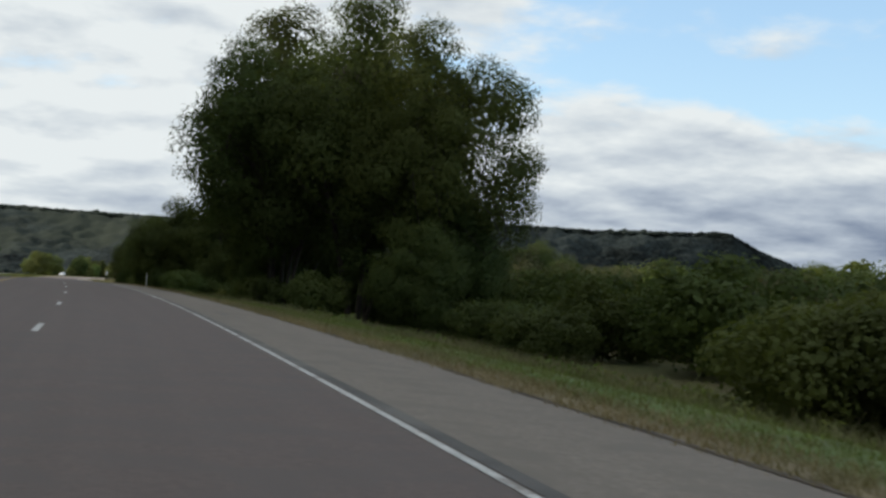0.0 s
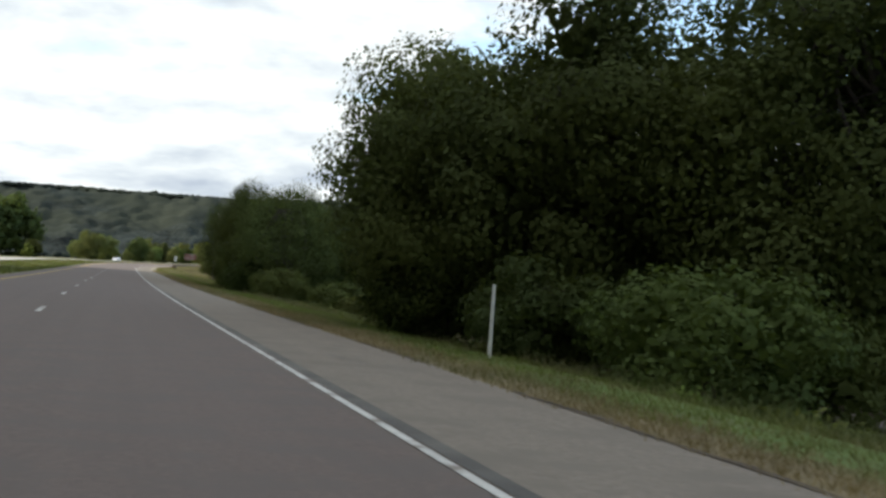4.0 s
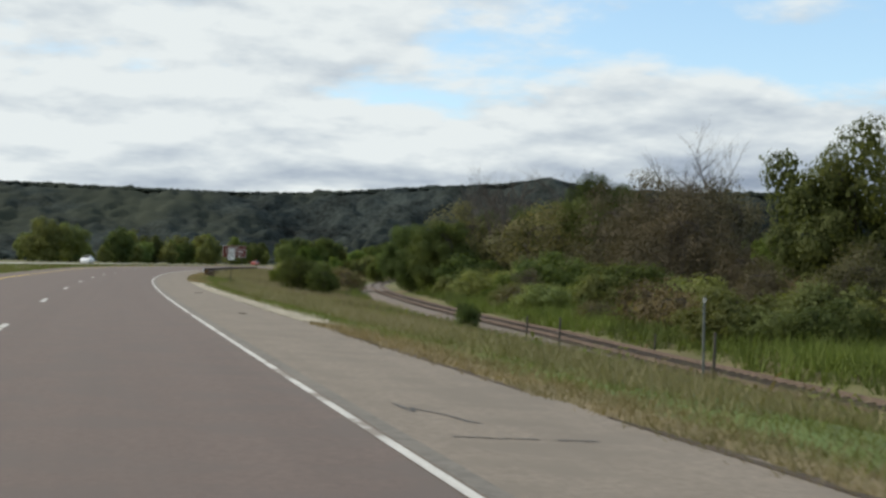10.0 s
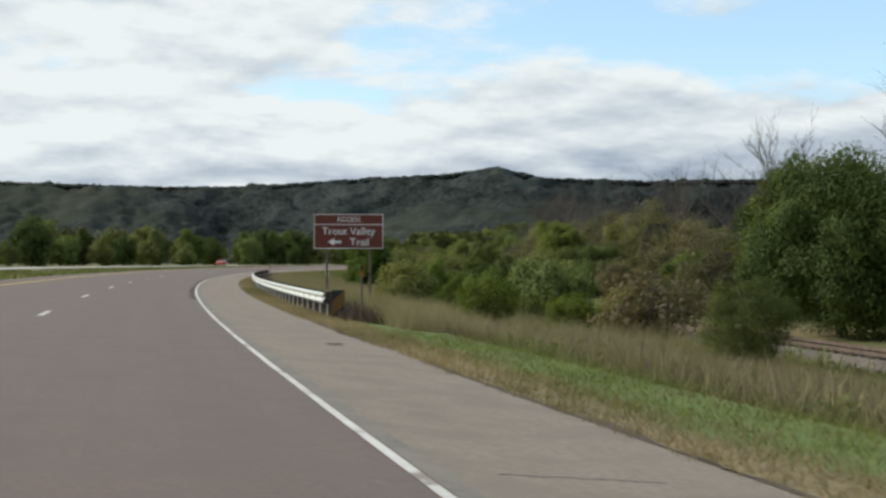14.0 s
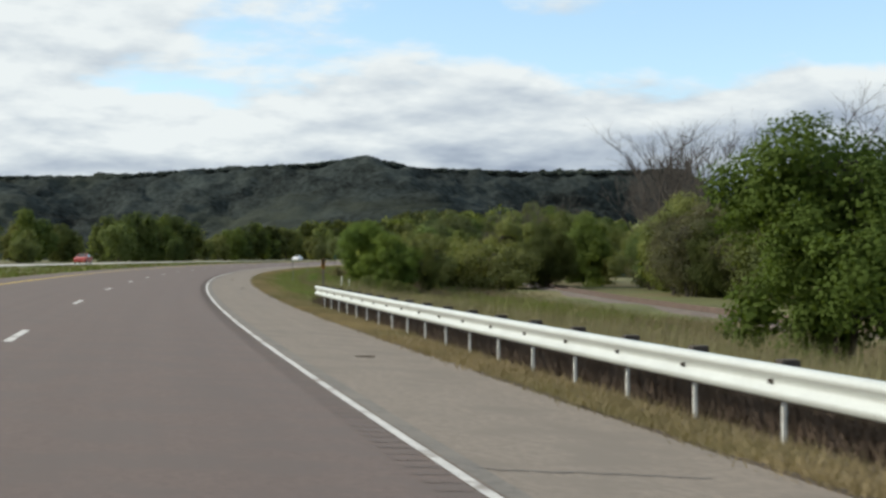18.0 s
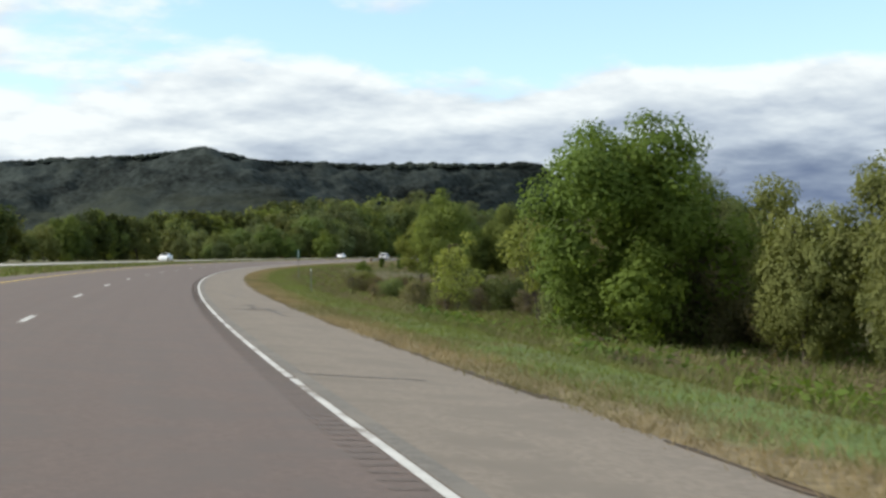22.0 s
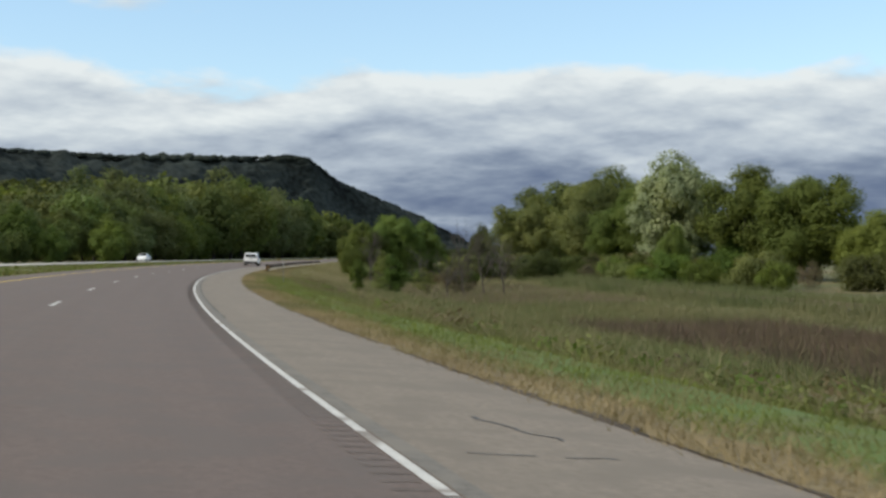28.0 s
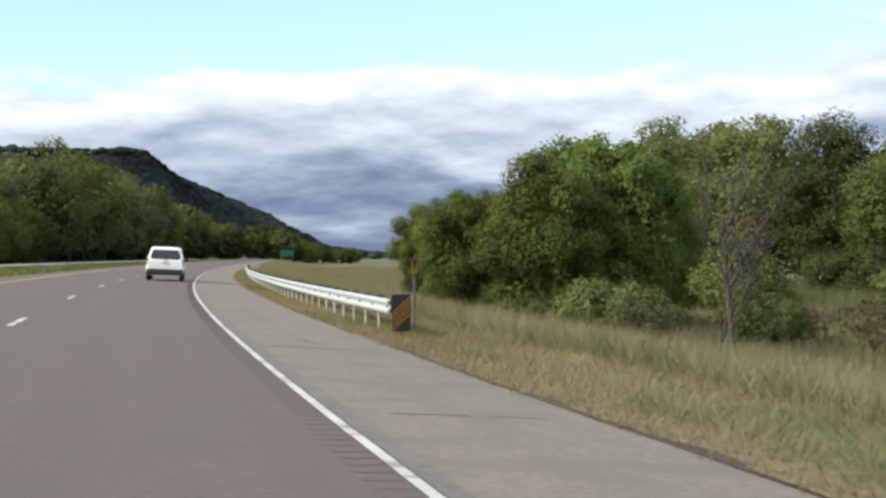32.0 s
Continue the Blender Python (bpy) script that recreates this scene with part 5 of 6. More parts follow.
blades("tall_grass", 395, 640, 8.8, 20, 30000, 0.66, 0.024, HAY, 4, 0.4, 5, label="tall dry grass with seed heads")
blades("reed_plumes", 772, 838, 14.5, 30, 9000, 0.34, 0.06, PLUME, 4, 0.9, 16, label="pale feathery plumes of the reeds", zf=lambda s, q: land_z(s, q) + np.random.default_rng(5).uniform(0.6, 1.25, len(s)))
blades("reeds", 772, 838, 14.5, 30, 56000, 1.2, 0.024, REED, 4, 0.5, 6, label="dense stand of pale green reeds")
blades("dry_weeds", 852, 893, 18.5, 29, 13000, 0.72, 0.026, FORB, 4, 0.5, 7, label="dark brown withered weeds")
blades("reeds", 862, 1000, 13, 46, 52000, 0.55, 0.026, SEDGE, 4, 0.6, 8, label="olive-green sedge and rough grass")
blades("reeds", 862, 1000, 11, 44, 15000, 0.66, 0.020, HAY, 4, 0.5, 48, label="pale seed heads among the sedge")
blades("reeds", 880, 1120, 36, 47, 16000, 1.15, 0.05, SEDGE, 4, 0.4, 50, label="tall sedge hiding the railway bed")
blades("dry_weeds", 925, 985, 17, 34, 9000, 0.6, 0.03, RUSSET, 4, 0.6, 49, label="reddish-brown weeds among the sedge")
blades("tall_grass", 955, 1110, 8.2, 15, 40000, 0.7, 0.018, HAY, 4, 0.6, 9, label="tall straw-coloured grass with seed heads")
blades("lush_forbs", 596, 648, 9.5, 26, 9000, 0.6, 0.08, GRASS, 4, 0.65, 14, label="lush green weeds beside the verge")
blades("dry_weeds", 498, 606, 8.5, 27, 24000, 0.75, 0.03, WEED, 4, 0.5, 15, label="brown dry weeds behind the guard rail")
blades("dry_weeds", 612, 690, 11.5, 27, 5000, 0.6, 0.03, WEED, 4, 0.7, 25, label="brown dry weeds between young trees")
blades("lush_forbs", 662, 772, 9.8, 25, 9000, 0.45, 0.06, GRASS, 4, 0.7, 24, label="green weeds at the foot of the thicket")
blades("lush_forbs", 304, 472, 23, 42, 20000, 1.0, 0.07, LUSH, 4, 0.4, 17, label="lush lime-green weeds beyond the railway", clear=True)
blades("bank_grass", 312, 480, -7.5, -3.4, 12000, 0.42, 0.025, TALL, 4, 0.35, 19, label="rough grass in front of the railway", follow=True)
blades("tall_grass", 1080, 1300, 6.5, 44, 22000, 0.9, 0.05, HAY, 4, 0.45, 22, label="tall straw-coloured grass on the rising field")
blades("meadow_grass", 985, 1120, 15, 40, 16000, 0.7, 0.04, HAY, 4, 0.5, 23, label="tall dry meadow grass")
blades("median_grass", 0, 1350, -19.5, -7.2, 40000, 0.22, 0.14, GRASS, 3, 0.5, 10, label="green grass of the central median")


def mounds(name, s0, s1, l0, l1, count, h, mat, seed, label, leaf=0.13, per=46, clear=True):
    """Low leafy weeds in uneven mounds."""
    rg = np.random.default_rng(seed)
    s = rg.uniform(s0, s1, count)
    # weeds gather in patches
    patch = np.sin(s * 0.19 + seed) + np.sin(s * 0.071 + 2.0 * seed) + np.sin(s * 0.43)
    q = l0 + (l1 - l0) * np.clip(rg.random(count) ** 1.2 + 0.07 * patch, 0, 1)
    keep = (np.abs(q - rail_lat(s)) > 3.8) | (not clear)
    s, q = s[keep], q[keep]
    n = len(s)
    x, y = road_xy(s, q)
    hh = h * rg.uniform(0.4, 1.35, n)
    d = rg.normal(size=(n, per, 3))
    d[..., 2] = np.abs(d[..., 2])
    d /= np.linalg.norm(d, axis=2)[..., None]
    p = np.stack((x, y, land_z(s, q)), -1)[:, None] + d * (hh[:, None] * rg.uniform(0.45, 1.1, (n, per)))[..., None] * np.array((1.15, 1.15, 1.0))
    p = p.reshape(-1, 3)
    nrm = d.reshape(-1, 3) + rg.normal(0, 0.5, p.shape) + np.array((0, 0, 0.3))
    nrm /= np.linalg.norm(nrm, axis=1)[:, None]
    a = np.cross(nrm, rg.normal(size=p.shape))
    a /= np.linalg.norm(a, axis=1)[:, None] + 1e-9
    b = np.cross(nrm, a)
    sz = (leaf * rg.uniform(0.6, 1.4, len(p)))[:, None]
    v = np.stack((p - a * sz * 0.7, p + b * sz * 0.3, p + a * sz * 0.7, p - b * sz * 0.3), 1).reshape(-1, 3)
    return tagged(put(name, mesh(name, v, np.arange(len(v)).reshape(-1, 4), mat)), label, "weeds", kind="stuff")


mounds("weeds", 20, 860, 9.2, 24, 2200, 0.42, LEAF_OLIVE, 31, "olive-green weeds among the rough grass")
mounds("weeds", 20, 1120, 9.0, 20, 1500, 0.34, LEAF_LIME, 32, "green weeds in mounds beyond the verge")
mounds("weeds", 300, 1120, 9.5, 26, 1700, 0.5, LEAF_BROWN, 33, "brown withered weeds among the rough grass")
mounds("weeds", 262, 470, 21, 34, 1300, 0.6, LEAF_LIME, 34, "bright yellow-green weeds beyond the railway")
mounds("weeds", 594, 720, 9.3, 26, 1500, 0.42, LEAF_LIME, 35, "lush green weeds beside the verge")


# ---- guard rails ----
def w_beam(s0, s1, lat, parent):
    """The folded steel beam, facing the road."""
    prof = np.array(((0.0, 0.0), (0.06, 0.03), (0.06, 0.09), (0.0, 0.13), (0.0, 0.18), (0.06, 0.22), (0.06, 0.28), (0.0, 0.31), (0.012, 0.31), (0.072, 0.28), (0.072, 0.22),
                     (0.012, 0.18), (0.012, 0.13), (0.072, 0.09), (0.072, 0.03), (0.012, 0.0)))
    prof[:, 0] *= -1
    a = s0
    while a < s1 - 0.5:
        b = min(a + 3.81, s1)
        ss = np.linspace(a, b + 0.1, 5)
        Sg, i = np.meshgrid(ss, np.arange(len(prof) + 1) % len(prof), indexing="ij")
        X, Y = road_xy(Sg, lat + prof[i, 0])
        Zg = land_z(Sg, lat) + 0.405 + prof[i, 1]
        put("beam", mesh("beam", np.stack((X, Y, Zg), -1), grid_faces(len(ss), len(prof) + 1), GALV), parent)
        a = b


bm = box(bmesh.new(), 0.04, 0.032, 0.80, (0.10, 0, 0.24), 0.006)
post_me = bpy.data.meshes.new("post")
bm.to_mesh(post_me)
bm.free()
post_me.materials.append(POSTW)
bm = box(bmesh.new(), 0.18, 0.13, 0.34, (0.14, 0, 0.575), 0.015)
block_me = bpy.data.meshes.new("block")
bm.to_mesh(block_me)
bm.free()
block_me.materials.append(BLOCK)
bm = bmesh.new()
rod(bm, (-0.045, 0, 0.56), (0.02, 0, 0.56), 0.022, 0.022, 8)
bolt_me = bpy.data.meshes.new("bolt")
bm.to_mesh(bolt_me)
bm.free()
bolt_me.materials.append(BLOCK)


def guard_rail(s0, s1, lat, label):
    g = thing("guard_rail", None, label, "guard rail", "guard rails along the shoulder")
    w_beam(s0, s1, lat, g)
    k = int((s1 - s0) / 1.905)
    for j in range(k + 1):
        s = s0 + 0.3 + j * 1.905
        x, y = road_xy(s, lat)
        m = pose(float(x), float(y), float(land_z(s, lat)), 0, 0, -heading(s))
        put("post", post_me, g, at=m)
        put("block", block_me, g, at=m)
        put("bolt", bolt_me, g, at=m)
    return g


def hazard_marker(s, lat):
    """Striped board on the rail's near end."""
    o = thing("hazard_marker", Matrix.Translation(spot(s, lat)) @ pose(0, 0, 0, 0, 0, -heading(s)), "black and amber striped hazard board at the rail end", "sign")
    part("board", boxed(0.37, 0.03, 0.74, (0, 0, 0.47), 0.012), BLACK, o)
    for j in range(5):
        bm = bmesh.new()
        z = 0.12 + j * 0.085
        vs = [bm.verts.new((x, -0.019, q)) for x, q in ((-0.17, z), (0.17, z + 0.30), (0.17, z + 0.345), (-0.17, z + 0.045))]
        bm.faces.new(vs)
        part("stripe", bm, AMBER, o)
    part("leg", boxed(0.06, 0.06, 0.9, (0, 0.06, 0.1), 0.006), TIMBER, o)


def reflector_post(s, lat, h=1.66):
    o = thing("reflector_post", Matrix.Translation(spot(s, lat)) @ pose(0, 0, 0, 0, 0, -heading(s)), "brown steel post with a black and amber reflector", "post", "reflector posts at rail ends")
    part("post", boxed(0.06, 0.05, h, (0, 0, h / 2 - 0.1), 0.006), TIMBER, o)
    part("plate", boxed(0.13, 0.015, 0.34, (0, -0.035, h - 0.20), 0.004), AMBER, o)
    bm = bmesh.new()
    vs = [bm.verts.new((x, -0.0455, z)) for x, z in ((-0.06, h - 0.04), (0.0, h - 0.30), (0.06, h - 0.04))]
    bm.faces.new(vs)
    part("arrow", bm, BLACK, o)


guard_rail(460.5, 584.1, 5.25, "long galvanised steel guard rail on pale posts")
hazard_marker(459.9, 5.55)
reflector_post(462.5, 6.6)
reflector_post(585.1, 5.55)
guard_rail(975.5, 1095, 5.25, "galvanised steel guard rail beginning beside tall grass")
hazard_marker(974.9, 5.35)
reflector_post(979, 6.4)


def letters(text, size, mat, parent, at):
    c = bpy.data.curves.new("lettering", "FONT")
    c.body, c.size, c.align_x, c.align_y, c.extrude = text, size, "CENTER", "CENTER", 0.003
    ob = new("lettering", c)
    dg = bpy.context.evaluated_depsgraph_get()
    me = bpy.data.meshes.new_from_object(ob.evaluated_get(dg))
    bpy.data.objects.remove(ob)
    me.materials.clear()
    me.materials.append(mat)
    return put("lettering", me, parent, at=at)


def facing(s, lat, turn=0):
    return Matrix.Translation(spot(s, lat)) @ pose(0, 0, 0, 0, 0, -heading(s) + turn)


UPR = pose(0, 0, 0, 90, 0, 0)
# junction sign with its route plate
o = thing("junction_sign", facing(421.5, 8.0) @ pose(0, 0, 0.32), "white junction plate above a white route-number plate on one post", "sign")
part("post", boxed(0.07, 0.05, 3.8, (0, 0.04, 0.85), 0.006), DARKPOST, o)
p = part("plate", boxed(0.56, 0.012, 0.38, (0, 0, 2.58), 0.004), SIGNW, o)
letters("JCT", 0.36, BLACK, p, pose(0, -0.0085, 2.58) @ UPR)
p = part("plate", boxed(0.58, 0.012, 0.64, (0, 0, 2.02), 0.004), SIGNW, o)
letters("29", 0.42, BLACK, p, pose(0, -0.0085, 1.98) @ UPR)
part("bar", boxed(0.46, 0.006, 0.05, (0, -0.009, 2.25), 0.001), BLACK, p)
# brown guide sign
o = thing("guide_sign", facing(480.5, 8.4, -3) @ pose(0, 0, 0.6), "brown trail guide sign with white lettering on two posts", "sign")
for x in (-0.95, 0.95):
    part("post", boxed(0.09, 0.09, 4.4, (x, 0.07, 0.7), 0.008), TIMBER, o)
p = part("panel", boxed(3.05, 0.03, 1.52, (0, 0, 2.72), 0.01), SIGNB, o)
for z, hgt in ((3.46, 0.025), (1.98, 0.025), (3.02, 0.03)):
    part("rule", boxed(3.0, 0.008, hgt, (0, -0.0185, z), 0.002), SIGNW, p)
for x in (-1.5, 1.5):
    part("rule", boxed(0.025, 0.008, 1.46, (x, -0.0185, 2.72), 0.002), SIGNW, p)
letters("ACCESS", 0.30, SIGNW, p, pose(0, -0.0195, 3.24) @ UPR)
letters("Trout Valley", 0.46, SIGNW, p, pose(0, -0.0195, 2.72) @ UPR)
letters("Trail", 0.46, SIGNW, p, pose(0.48, -0.0195, 2.24) @ UPR)
bm = box(bmesh.new(), 0.36, 0.008, 0.09, (-0.50, -0.0195, 2.26))
part("arrow_shaft", bm, SIGNW, p)
bm = bmesh.new()
bm.faces.new([bm.verts.new((x, -0.0215, z)) for x, z in ((-0.62, 2.42), (-0.90, 2.26), (-0.62, 2.10))])
part("arrow_head", bm, SIGNW, p)
# one-way plate on the bank
o = thing("arrow_sign", facing(272, 12.2, -6), "black plate with a white arrow on a thin dark post", "sign")
part("post", boxed(0.07, 0.05, 4.0, (0, 0.04, 1.85), 0.006), DARKPOST, o)
p = part("plate", boxed(0.62, 0.012, 0.42, (0, 0, 3.62), 0.004), BLACK, o)
bm = bmesh.new()
bm.faces.new([bm.verts.new((x, -0.0085, 3.62 + z)) for x, z in ((-0.28, 0), (-0.12, -0.14), (-0.12, -0.07), (0.27, -0.12), (0.27, 0.12), (-0.12, 0.07), (-0.12, 0.14))])
part("arrow", bm, SIGNW, p)
for x in (-0.03, 0.06, 0.14, 0.21):
    part("bar", boxed(0.05, 0.004, 0.10, (x, -0.0105, 3.62), 0.001), BLACK, p)
# green mile plate
o = thing("mile_plate", facing(767.5, 8.45), "narrow green mile plate with white marks on a post", "sign")
part("post", boxed(0.06, 0.05, 2.6, (0, 0.04, 1.1), 0.006), GREENPOST, o)
p = part("plate", boxed(0.26, 0.012, 0.68, (0, 0, 2.15), 0.004), SIGNG, o)
for z in (2.39, 2.17, 1.95):
    part("bar", boxed(0.07, 0.006, 0.12, (0, -0.009, z), 0.002), POSTW, p)
# thin delineator posts
for s, q, h in ((331, 13.3, 2.2), (646, 7.4, 1.75), (925, 7.1, 1.35), (724, 7.3, 1.2)):
    o = thing("delineator_post", facing(s, q), "slim grey-green delineator post with a small reflector", "post", "delineator posts along the verge")
    part("post", boxed(0.055, 0.035, h + 0.2, (0, 0.02, h / 2 - 0.1), 0.005), GREENPOST, o)
    part("reflector", boxed(0.07, 0.012, 0.12, (0, -0.006, h - 0.08), 0.004), POSTW, o)
for s, q, h in ((148, 7.3, 1.5), (150, 23.2, 2.9), (634, 10.5, 1.2), (634.5, 11.05, 1.15), (356, 22.4, 1.2), (300, 15.6, 1.6), (345, 14.5, 1.3), (352, 15.5, 1.2), (332, 14, 1.4), (420, 18, 1.2), (436, 20, 1.2)):
    pale = s > 600 or s == 148
    o = thing("marker_stake", facing(s, q), "pale marker stake in the grass" if pale else "weathered dark timber fence stake", "post", "stakes in the rough grass")
    bm = bmesh.new()
    rod(bm, (0, 0, -0.3), (0.05, 0, h), 0.045, 0.035, 7)
    part("stake", bm, POSTW if pale else DARKPOST, o)
    if s == 150:
        part("board", boxed(0.35, 0.03, 0.75, (0.05, -0.05, h - 0.2), 0.01), BLACK, o)
o = thing("marker_cone", facing(516, 5.55), "small orange-red plastic cone under the guard rail", "cone")
CONE_MAT = material("orange_plastic", (0.55, 0.06, 0.025), 0.1, 3, 40, 0.5, 0.0)
part("base", boxed(0.22, 0.22, 0.03, (0, 0, 0.02), 0.008), CONE_MAT, o)
part("cone", rod(bmesh.new(), (0, 0, 0.03), (0, 0, 0.32), 0.085, 0.02, 12), CONE_MAT, o)
# utility pole with lamp
o = thing("utility_pole", Matrix.Translation(spot(307.5, 12.0)) @ pose(0, 0, 0, 0, 3.3, 0), "weathered timber utility pole with one lamp arm", "pole")
bm = bmesh.new()
rod(bm, (0, 0, -0.4), (0, 0, 9.6), 0.15, 0.105, 12)
part("pole", bm, TIMBER, o)
bm = bmesh.new()
for a, b in (((-0.05, 0, 7.65), (-0.25, -0.1, 7.85)), ((-0.25, -0.1, 7.85), (-0.6, -0.25, 7.92))):
    rod(bm, a, b, 0.025, 0.025, 8)
part("lamp_arm", bm, GALV, o)
bm = boxed(0.36, 0.18, 0.12, (-0.72, -0.3, 7.92), 0.04)
part("lamp_head", bm, GALV, o)
bm = bmesh.new()
rod(bm, (-0.13, 0, 9.45), (-0.2, 0, 9.6), 0.03, 0.045, 8)
rod(bm, (-0.12, 0, 9.2), (-0.3, -0.05, 9.3), 0.02, 0.03, 6)
part("insulator", bm, POSTW, o)
a = spot(307.5, 12.0, 9.5) + Vector((0.5, 0, 0))
wire = [(np.array(a) + np.array((-44, 12, 1.6)) * q + np.array((0, 0, -0.4)) * 4 * q * (1 - q), 0.009) for q in np.linspace(0, 1, 14)]
v, f = tube([wire], 5)
tagged(put("cable", mesh("cable", v, f, BLACK)), "thin black overhead cable from the utility pole", "cable")
# radio mast and shed behind the wood
o = thing("radio_mast", Matrix.Translation(spot(222, 18)), "slim lattice radio mast rising above the trees", "mast")
bm = bmesh.new()
for x, y in ((-0.12, -0.1), (0.12, -0.1), (0, 0.12)):
    rod(bm, (x, y, 0), (x, y, 12.0), 0.02, 0.015, 5)
part("leg", bm, POSTW, o)
bm = bmesh.new()
for j in range(30):
    z = j * 0.4
    rod(bm, (-0.12, -0.1, z), (0.12, -0.1, z + 0.4), 0.01, 0.01, 4)
    rod(bm, (0.12, -0.1, z), (0, 0.12, z + 0.4), 0.01, 0.01, 4)
part("bracing", bm, POSTW, o)
bm = bmesh.new()
rod(bm, (0, 0, 12), (0, 0, 14.5), 0.02, 0.012, 6)
for z in (11.2, 12.6):
    rod(bm, (0, 0, z), (0.75, 0, z - 0.1), 0.014, 0.014, 5)
    rod(bm, (0.75, 0, z - 0.25), (0.75, 0, z + 0.2), 0.012, 0.012, 5)
part("aerial", bm, POSTW, o)
o = thing("shed", facing(224, 22, 12), "small dark shed with a pale roof edge below the trees", "shed")
part("wall", boxed(1.5, 1.6, 1.9, (0, 0, 0.42), 0.02), DARKPOST, o)
part("vent_pipe", rod(bmesh.new(), (-0.3, 0.95, -0.4), (-0.3, 0.95, 4.2), 0.03, 0.025, 8), POSTW, o, "slim pale upright pipe")
part("roof", boxed(1.75, 1.9, 0.09, (0, 0, 1.40), 0.02), POSTW, o, "pale flat roof")
o = thing("pale_pole", facing(257, 40.5), "slim pale pole standing among dark shrubs", "pole")
part("pole", rod(bmesh.new(), (0, 0, -0.2), (0, 0, 4.4), 0.05, 0.04, 8), POSTW, o)
# large green sign far ahead
o = thing("far_sign", facing(1290, 9.5), "large green highway sign seen far ahead", "sign")
for x in (-1.3, 1.3):
    part("post", boxed(0.12, 0.12, 3.6, (x, 0.1, 1.4), 0.01), GREENPOST, o)
part("panel", boxed(3.4, 0.05, 1.5, (0, 0, 3.0), 0.02), SIGNG, o)

# ---- vehicles ----
CARW = material("white_car_paint", (0.78, 0.78, 0.78), 0.03, 1, 30, 0.28, 0.0, spec=0.6)
CARR = material("red_car_paint", (0.30, 0.03, 0.02), 0.05, 1, 30, 0.3, 0.0, spec=0.6)
TYRE = material("tyre", (0.02, 0.02, 0.02), 0.2, 8, 60, 0.85, 0.2, 0.005)
PLASTIC = material("dark_bumper", (0.028, 0.028, 0.03), 0.2, 6, 60, 0.6, 0.1, 0.003)
CARGLASS = material("tinted_glass", (0.012, 0.014, 0.016), 0.1, 2, 30, 0.06, 0.0, spec=0.7)
LAMPRED = material("tail_lamp", (0.075, 0.010, 0.010), 0.1, 5, 30, 0.2, 0.0, spec=0.6)
RIM = material("wheel_rim", (0.45, 0.45, 0.46), 0.1, 5, 30, 0.35, 0.0, metal=0.8)


def loft(sections, mat, name, parent):
    """A body from cross-sections: (y, [(x, z), ...]) with equally many points, mirrored in x."""
    bm = bmesh.new()
    rings = []
    for y, half in sections:
        pts = [(x, z) for x, z in half] + [(-x, z) for x, z in reversed(half)]
        rings.append([bm.verts.new((x, y, z)) for x, z in pts])
    for a, b in zip(rings, rings[1:]):
        for i in range(len(a)):
            j = (i + 1) % len(a)
            bm.faces.new((a[i], a[j], b[j], b[i]))
    bm.faces.new(rings[0][::-1])
    bm.faces.new(rings[-1])
    bmesh.ops.recalc_face_normals(bm, faces=bm.faces)
    ob = part(name, bm, mat, parent)
    return ob


def wheel(parent, x, y, r=0.34, wd=0.22):
    bm = bmesh.new()
    rod(bm, (x - wd / 2, y, r), (x + wd / 2, y, r), r, r, 24)
    bmesh.ops.bevel(bm, geom=[e for e in bm.edges if abs(e.verts[0].co.x - e.verts[1].co.x) < 1e-4], offset=0.03, segments=2, affect="EDGES")
    t = part("wheel", bm, TYRE, parent)
    bm = bmesh.new()
    sx = x + (0.5 if x > 0 else -0.5) * wd
    rod(bm, (sx - 0.02, y, r), (sx + 0.012, y, r), r * 0.62, r * 0.6, 18)
    part("rim", bm, RIM, t)


def quad(bm, pts):
    bm.faces.new([bm.verts.new(p) for p in pts])


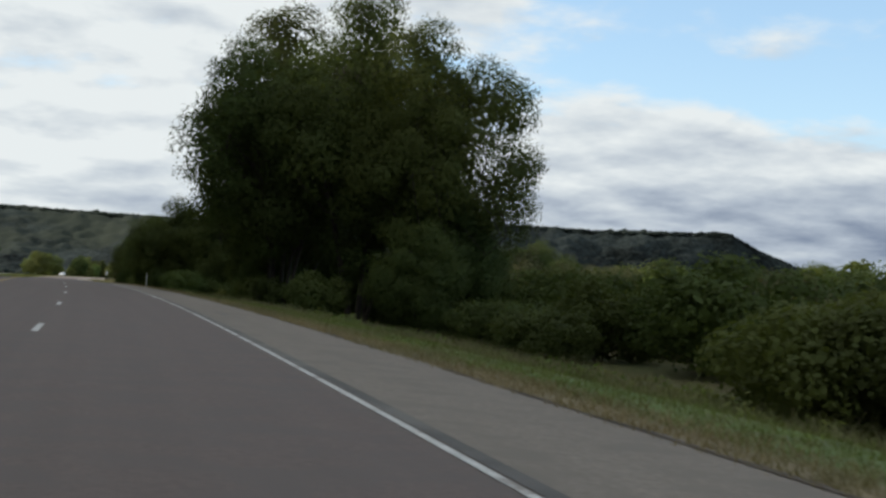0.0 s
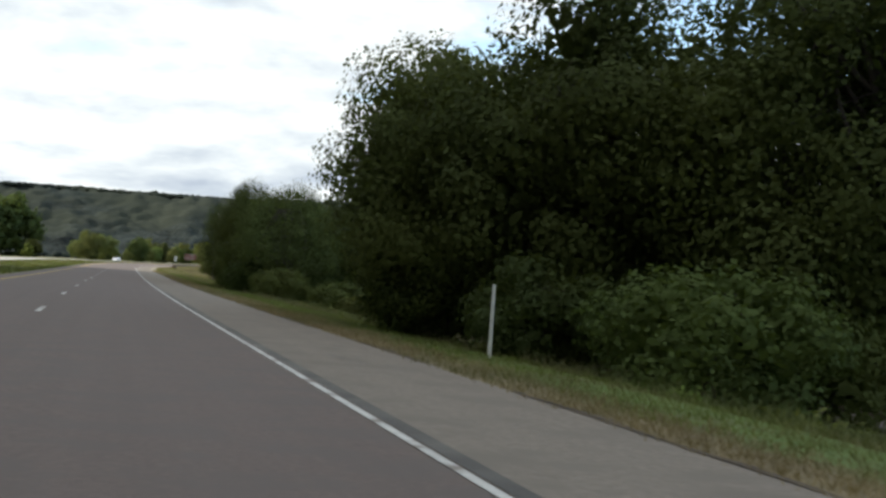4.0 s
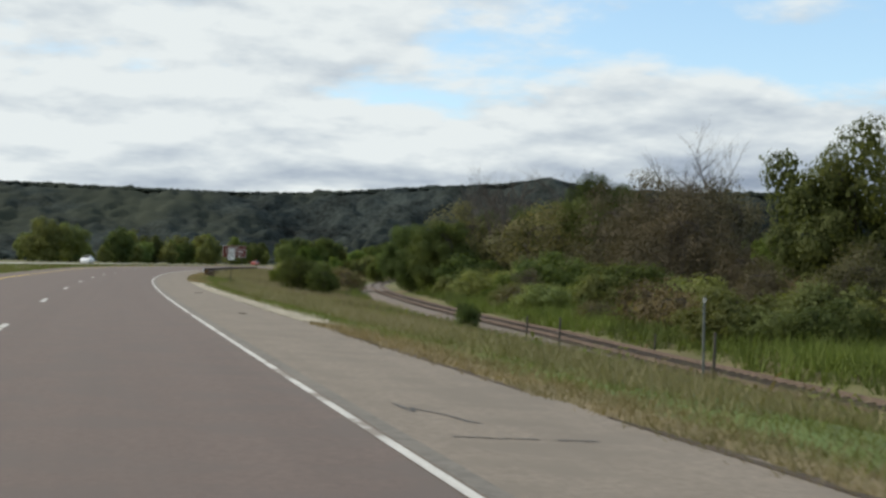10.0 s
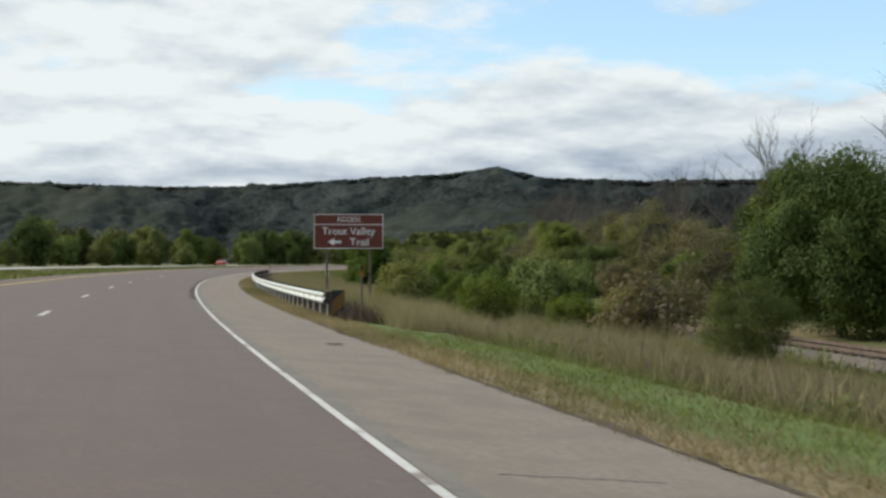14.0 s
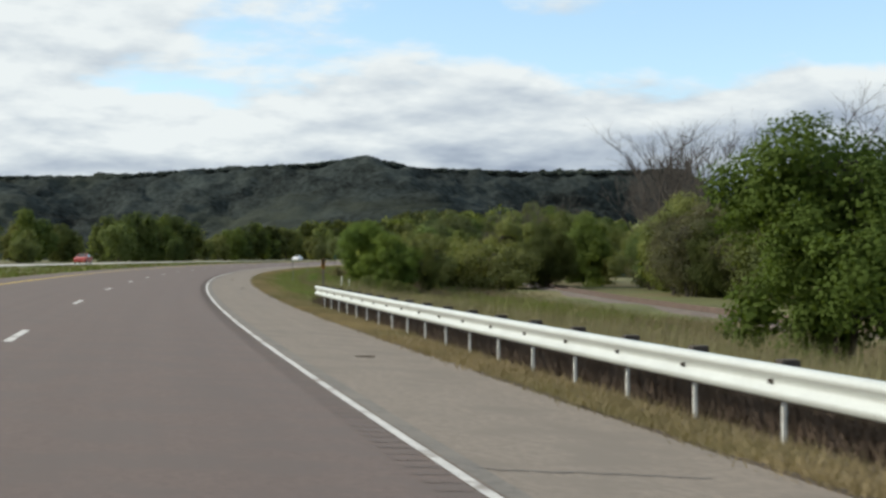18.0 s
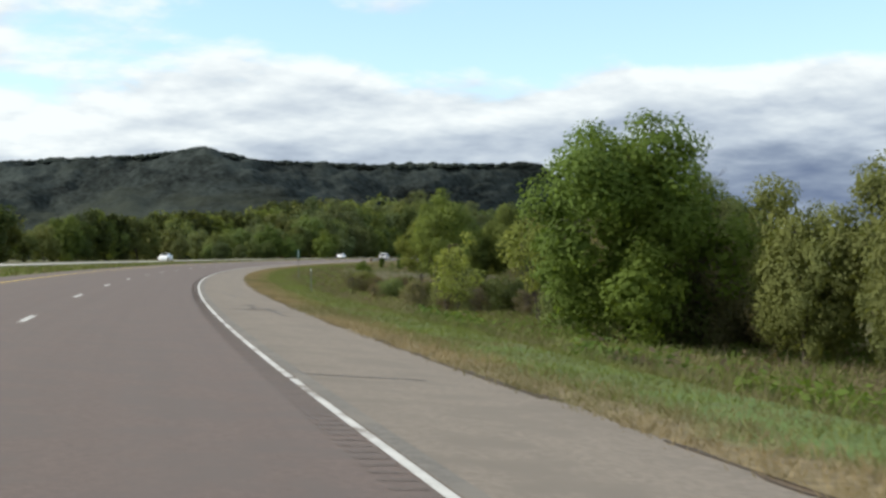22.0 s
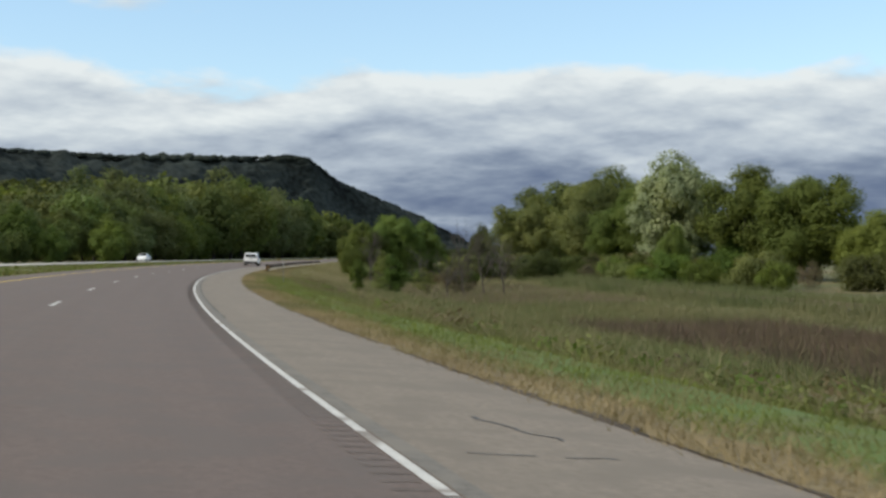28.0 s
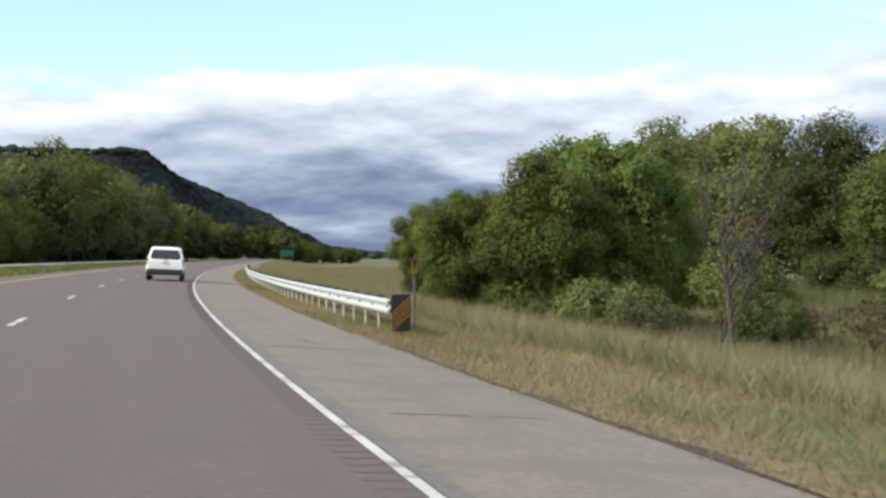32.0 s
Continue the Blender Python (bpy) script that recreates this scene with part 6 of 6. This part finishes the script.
def people_carrier(m):
    """A minivan seen from behind; y runs forward."""
    o = thing("minivan", m, "white minivan with dark tailgate window and black bumper", "car")
    sec = []
    for y, wl, wb, zt, wt in ((-2.50, 0.90, 0.86, 1.05, 0.88), (-2.44, 0.985, 0.90, 1.12, 0.93), (-2.18, 1.0, 0.92, 1.70, 0.74), (-1.9, 1.0, 0.93, 1.765, 0.74), (-0.3, 1.0, 0.93, 1.80, 0.74), (0.55, 1.0, 0.93, 1.74, 0.72),
                              (1.35, 0.99, 0.92, 1.10, 0.86), (2.2, 0.95, 0.88, 0.92, 0.82), (2.52, 0.78, 0.72, 0.72, 0.66)):
        zb = 0.26
        zm = min(1.02, zt - 0.06)
        sec.append((y, [(0.0, zb), (wb * 0.9, zb), (wb, zb + 0.12), (wl, 0.62), (wl * 0.99, zm), (wt + 0.03, zt - 0.05), (wt * 0.92, zt), (0.0, zt + 0.012)]))
    loft(sec, CARW, "body", o)
    bm = bmesh.new()
    quad(bm, ((-0.80, -2.452, 1.14), (0.80, -2.452, 1.14), (0.68, -2.215, 1.64), (-0.68, -2.215, 1.64)))
    bmesh.ops.bevel(bm, geom=bm.verts[:], offset=0.07, segments=3, affect="VERTICES")
    bmesh.ops.translate(bm, vec=(0, -0.006, 0.0), verts=bm.verts)
    part("rear_window", bm, CARGLASS, o)
    for sx in (-1, 1):
        for y0, y1, t0, t1 in ((-2.0, -1.0, 1.58, 1.62), (-0.93, 0.05, 1.63, 1.63), (0.12, 0.72, 1.60, 1.48)):
            bm = bmesh.new()
            quad(bm, ((sx * 1.006, y0, 1.06), (sx * 1.006, y1, 1.06), (sx * 0.815, y1, t1), (sx * 0.815, y0, t0)))
            part("side_window", bm, CARGLASS, o)
        part("tail_lamp", boxed(0.14, 0.10, 0.34, (sx * 0.90, -2.43, 0.98), 0.03), LAMPRED, o)
        part("mirror", boxed(0.17, 0.10, 0.13, (sx * 1.08, 0.75, 1.12), 0.04), PLASTIC, o)
        for y in (-1.55, 1.5):
            wheel(o, sx * 0.87, y)
    part("bumper", boxed(1.86, 0.20, 0.34, (0, -2.45, 0.46), 0.06), PLASTIC, o)
    part("number_plate", boxed(0.32, 0.02, 0.16, (0, -2.515, 0.96), 0.006), POSTW, o)
    part("badge", boxed(0.14, 0.02, 0.05, (0, -2.49, 1.09), 0.008), RIM, o)
    return o


def saloon(m, paint, label):
    o = thing("car", m, label, "car", "cars on the opposite carriageway")
    sec = []
    for y, wl, zt, wt in ((-2.3, 0.80, 0.72, 0.70), (-2.1, 0.89, 0.98, 0.80), (-1.5, 0.90, 1.02, 0.80), (-0.85, 0.90, 1.42, 0.58), (0.2, 0.90, 1.45, 0.58), (1.05, 0.90, 1.0, 0.78), (2.05, 0.86, 0.82, 0.74), (2.3, 0.70, 0.62, 0.60)):
        sec.append((y, [(0, 0.22), (wl * 0.9, 0.22), (wl, 0.45), (wl, min(0.9, zt - 0.05)), (wt, zt), (0, zt + 0.02)]))
    loft(sec, paint, "body", o)
    for sx in (-1, 1):
        bm = bmesh.new()
        quad(bm, ((sx * 0.906, -1.35, 0.93), (sx * 0.906, 0.95, 0.93), (sx * 0.66, 0.25, 1.36), (sx * 0.66, -0.85, 1.36)))
        part("side_window", bm, CARGLASS, o)
        for y in (-1.35, 1.4):
            wheel(o, sx * 0.80, y, 0.32, 0.2)
    bm = bmesh.new()
    quad(bm, ((-0.70, 1.06, 1.02), (0.70, 1.06, 1.02), (0.52, 0.26, 1.44), (-0.52, 0.26, 1.44)))
    part("windscreen", bm, CARGLASS, o)
    for sx in (-0.62, 0.62):
        part("headlamp", boxed(0.28, 0.08, 0.12, (sx, 2.16, 0.66), 0.02), SIGNW, o)
    return o


VAN_S, VAN_LAT = 1024, 0.27
x, y = road_xy(VAN_S, VAN_LAT)
people_carrier(pose(float(x), float(y), float(pave_z(VAN_S, VAN_LAT)) + 0.006, 0, 3.2, -heading(VAN_S)))
for s, q, paint, label in ((1085, -26.5, CARW, "white saloon car on the opposite carriageway"), (905, -24, CARW, "white saloon car on the opposite carriageway"),
                           (740, -26.5, CARR, "dark red saloon car on the opposite carriageway"), (560, -24, CARW, "white saloon car on the opposite carriageway")):
    x, y = road_xy(s, q)
    saloon(pose(float(x), float(y), float(land_z(s, q)) + 0.106, 0, 0, 180 - heading(s)), paint, label)
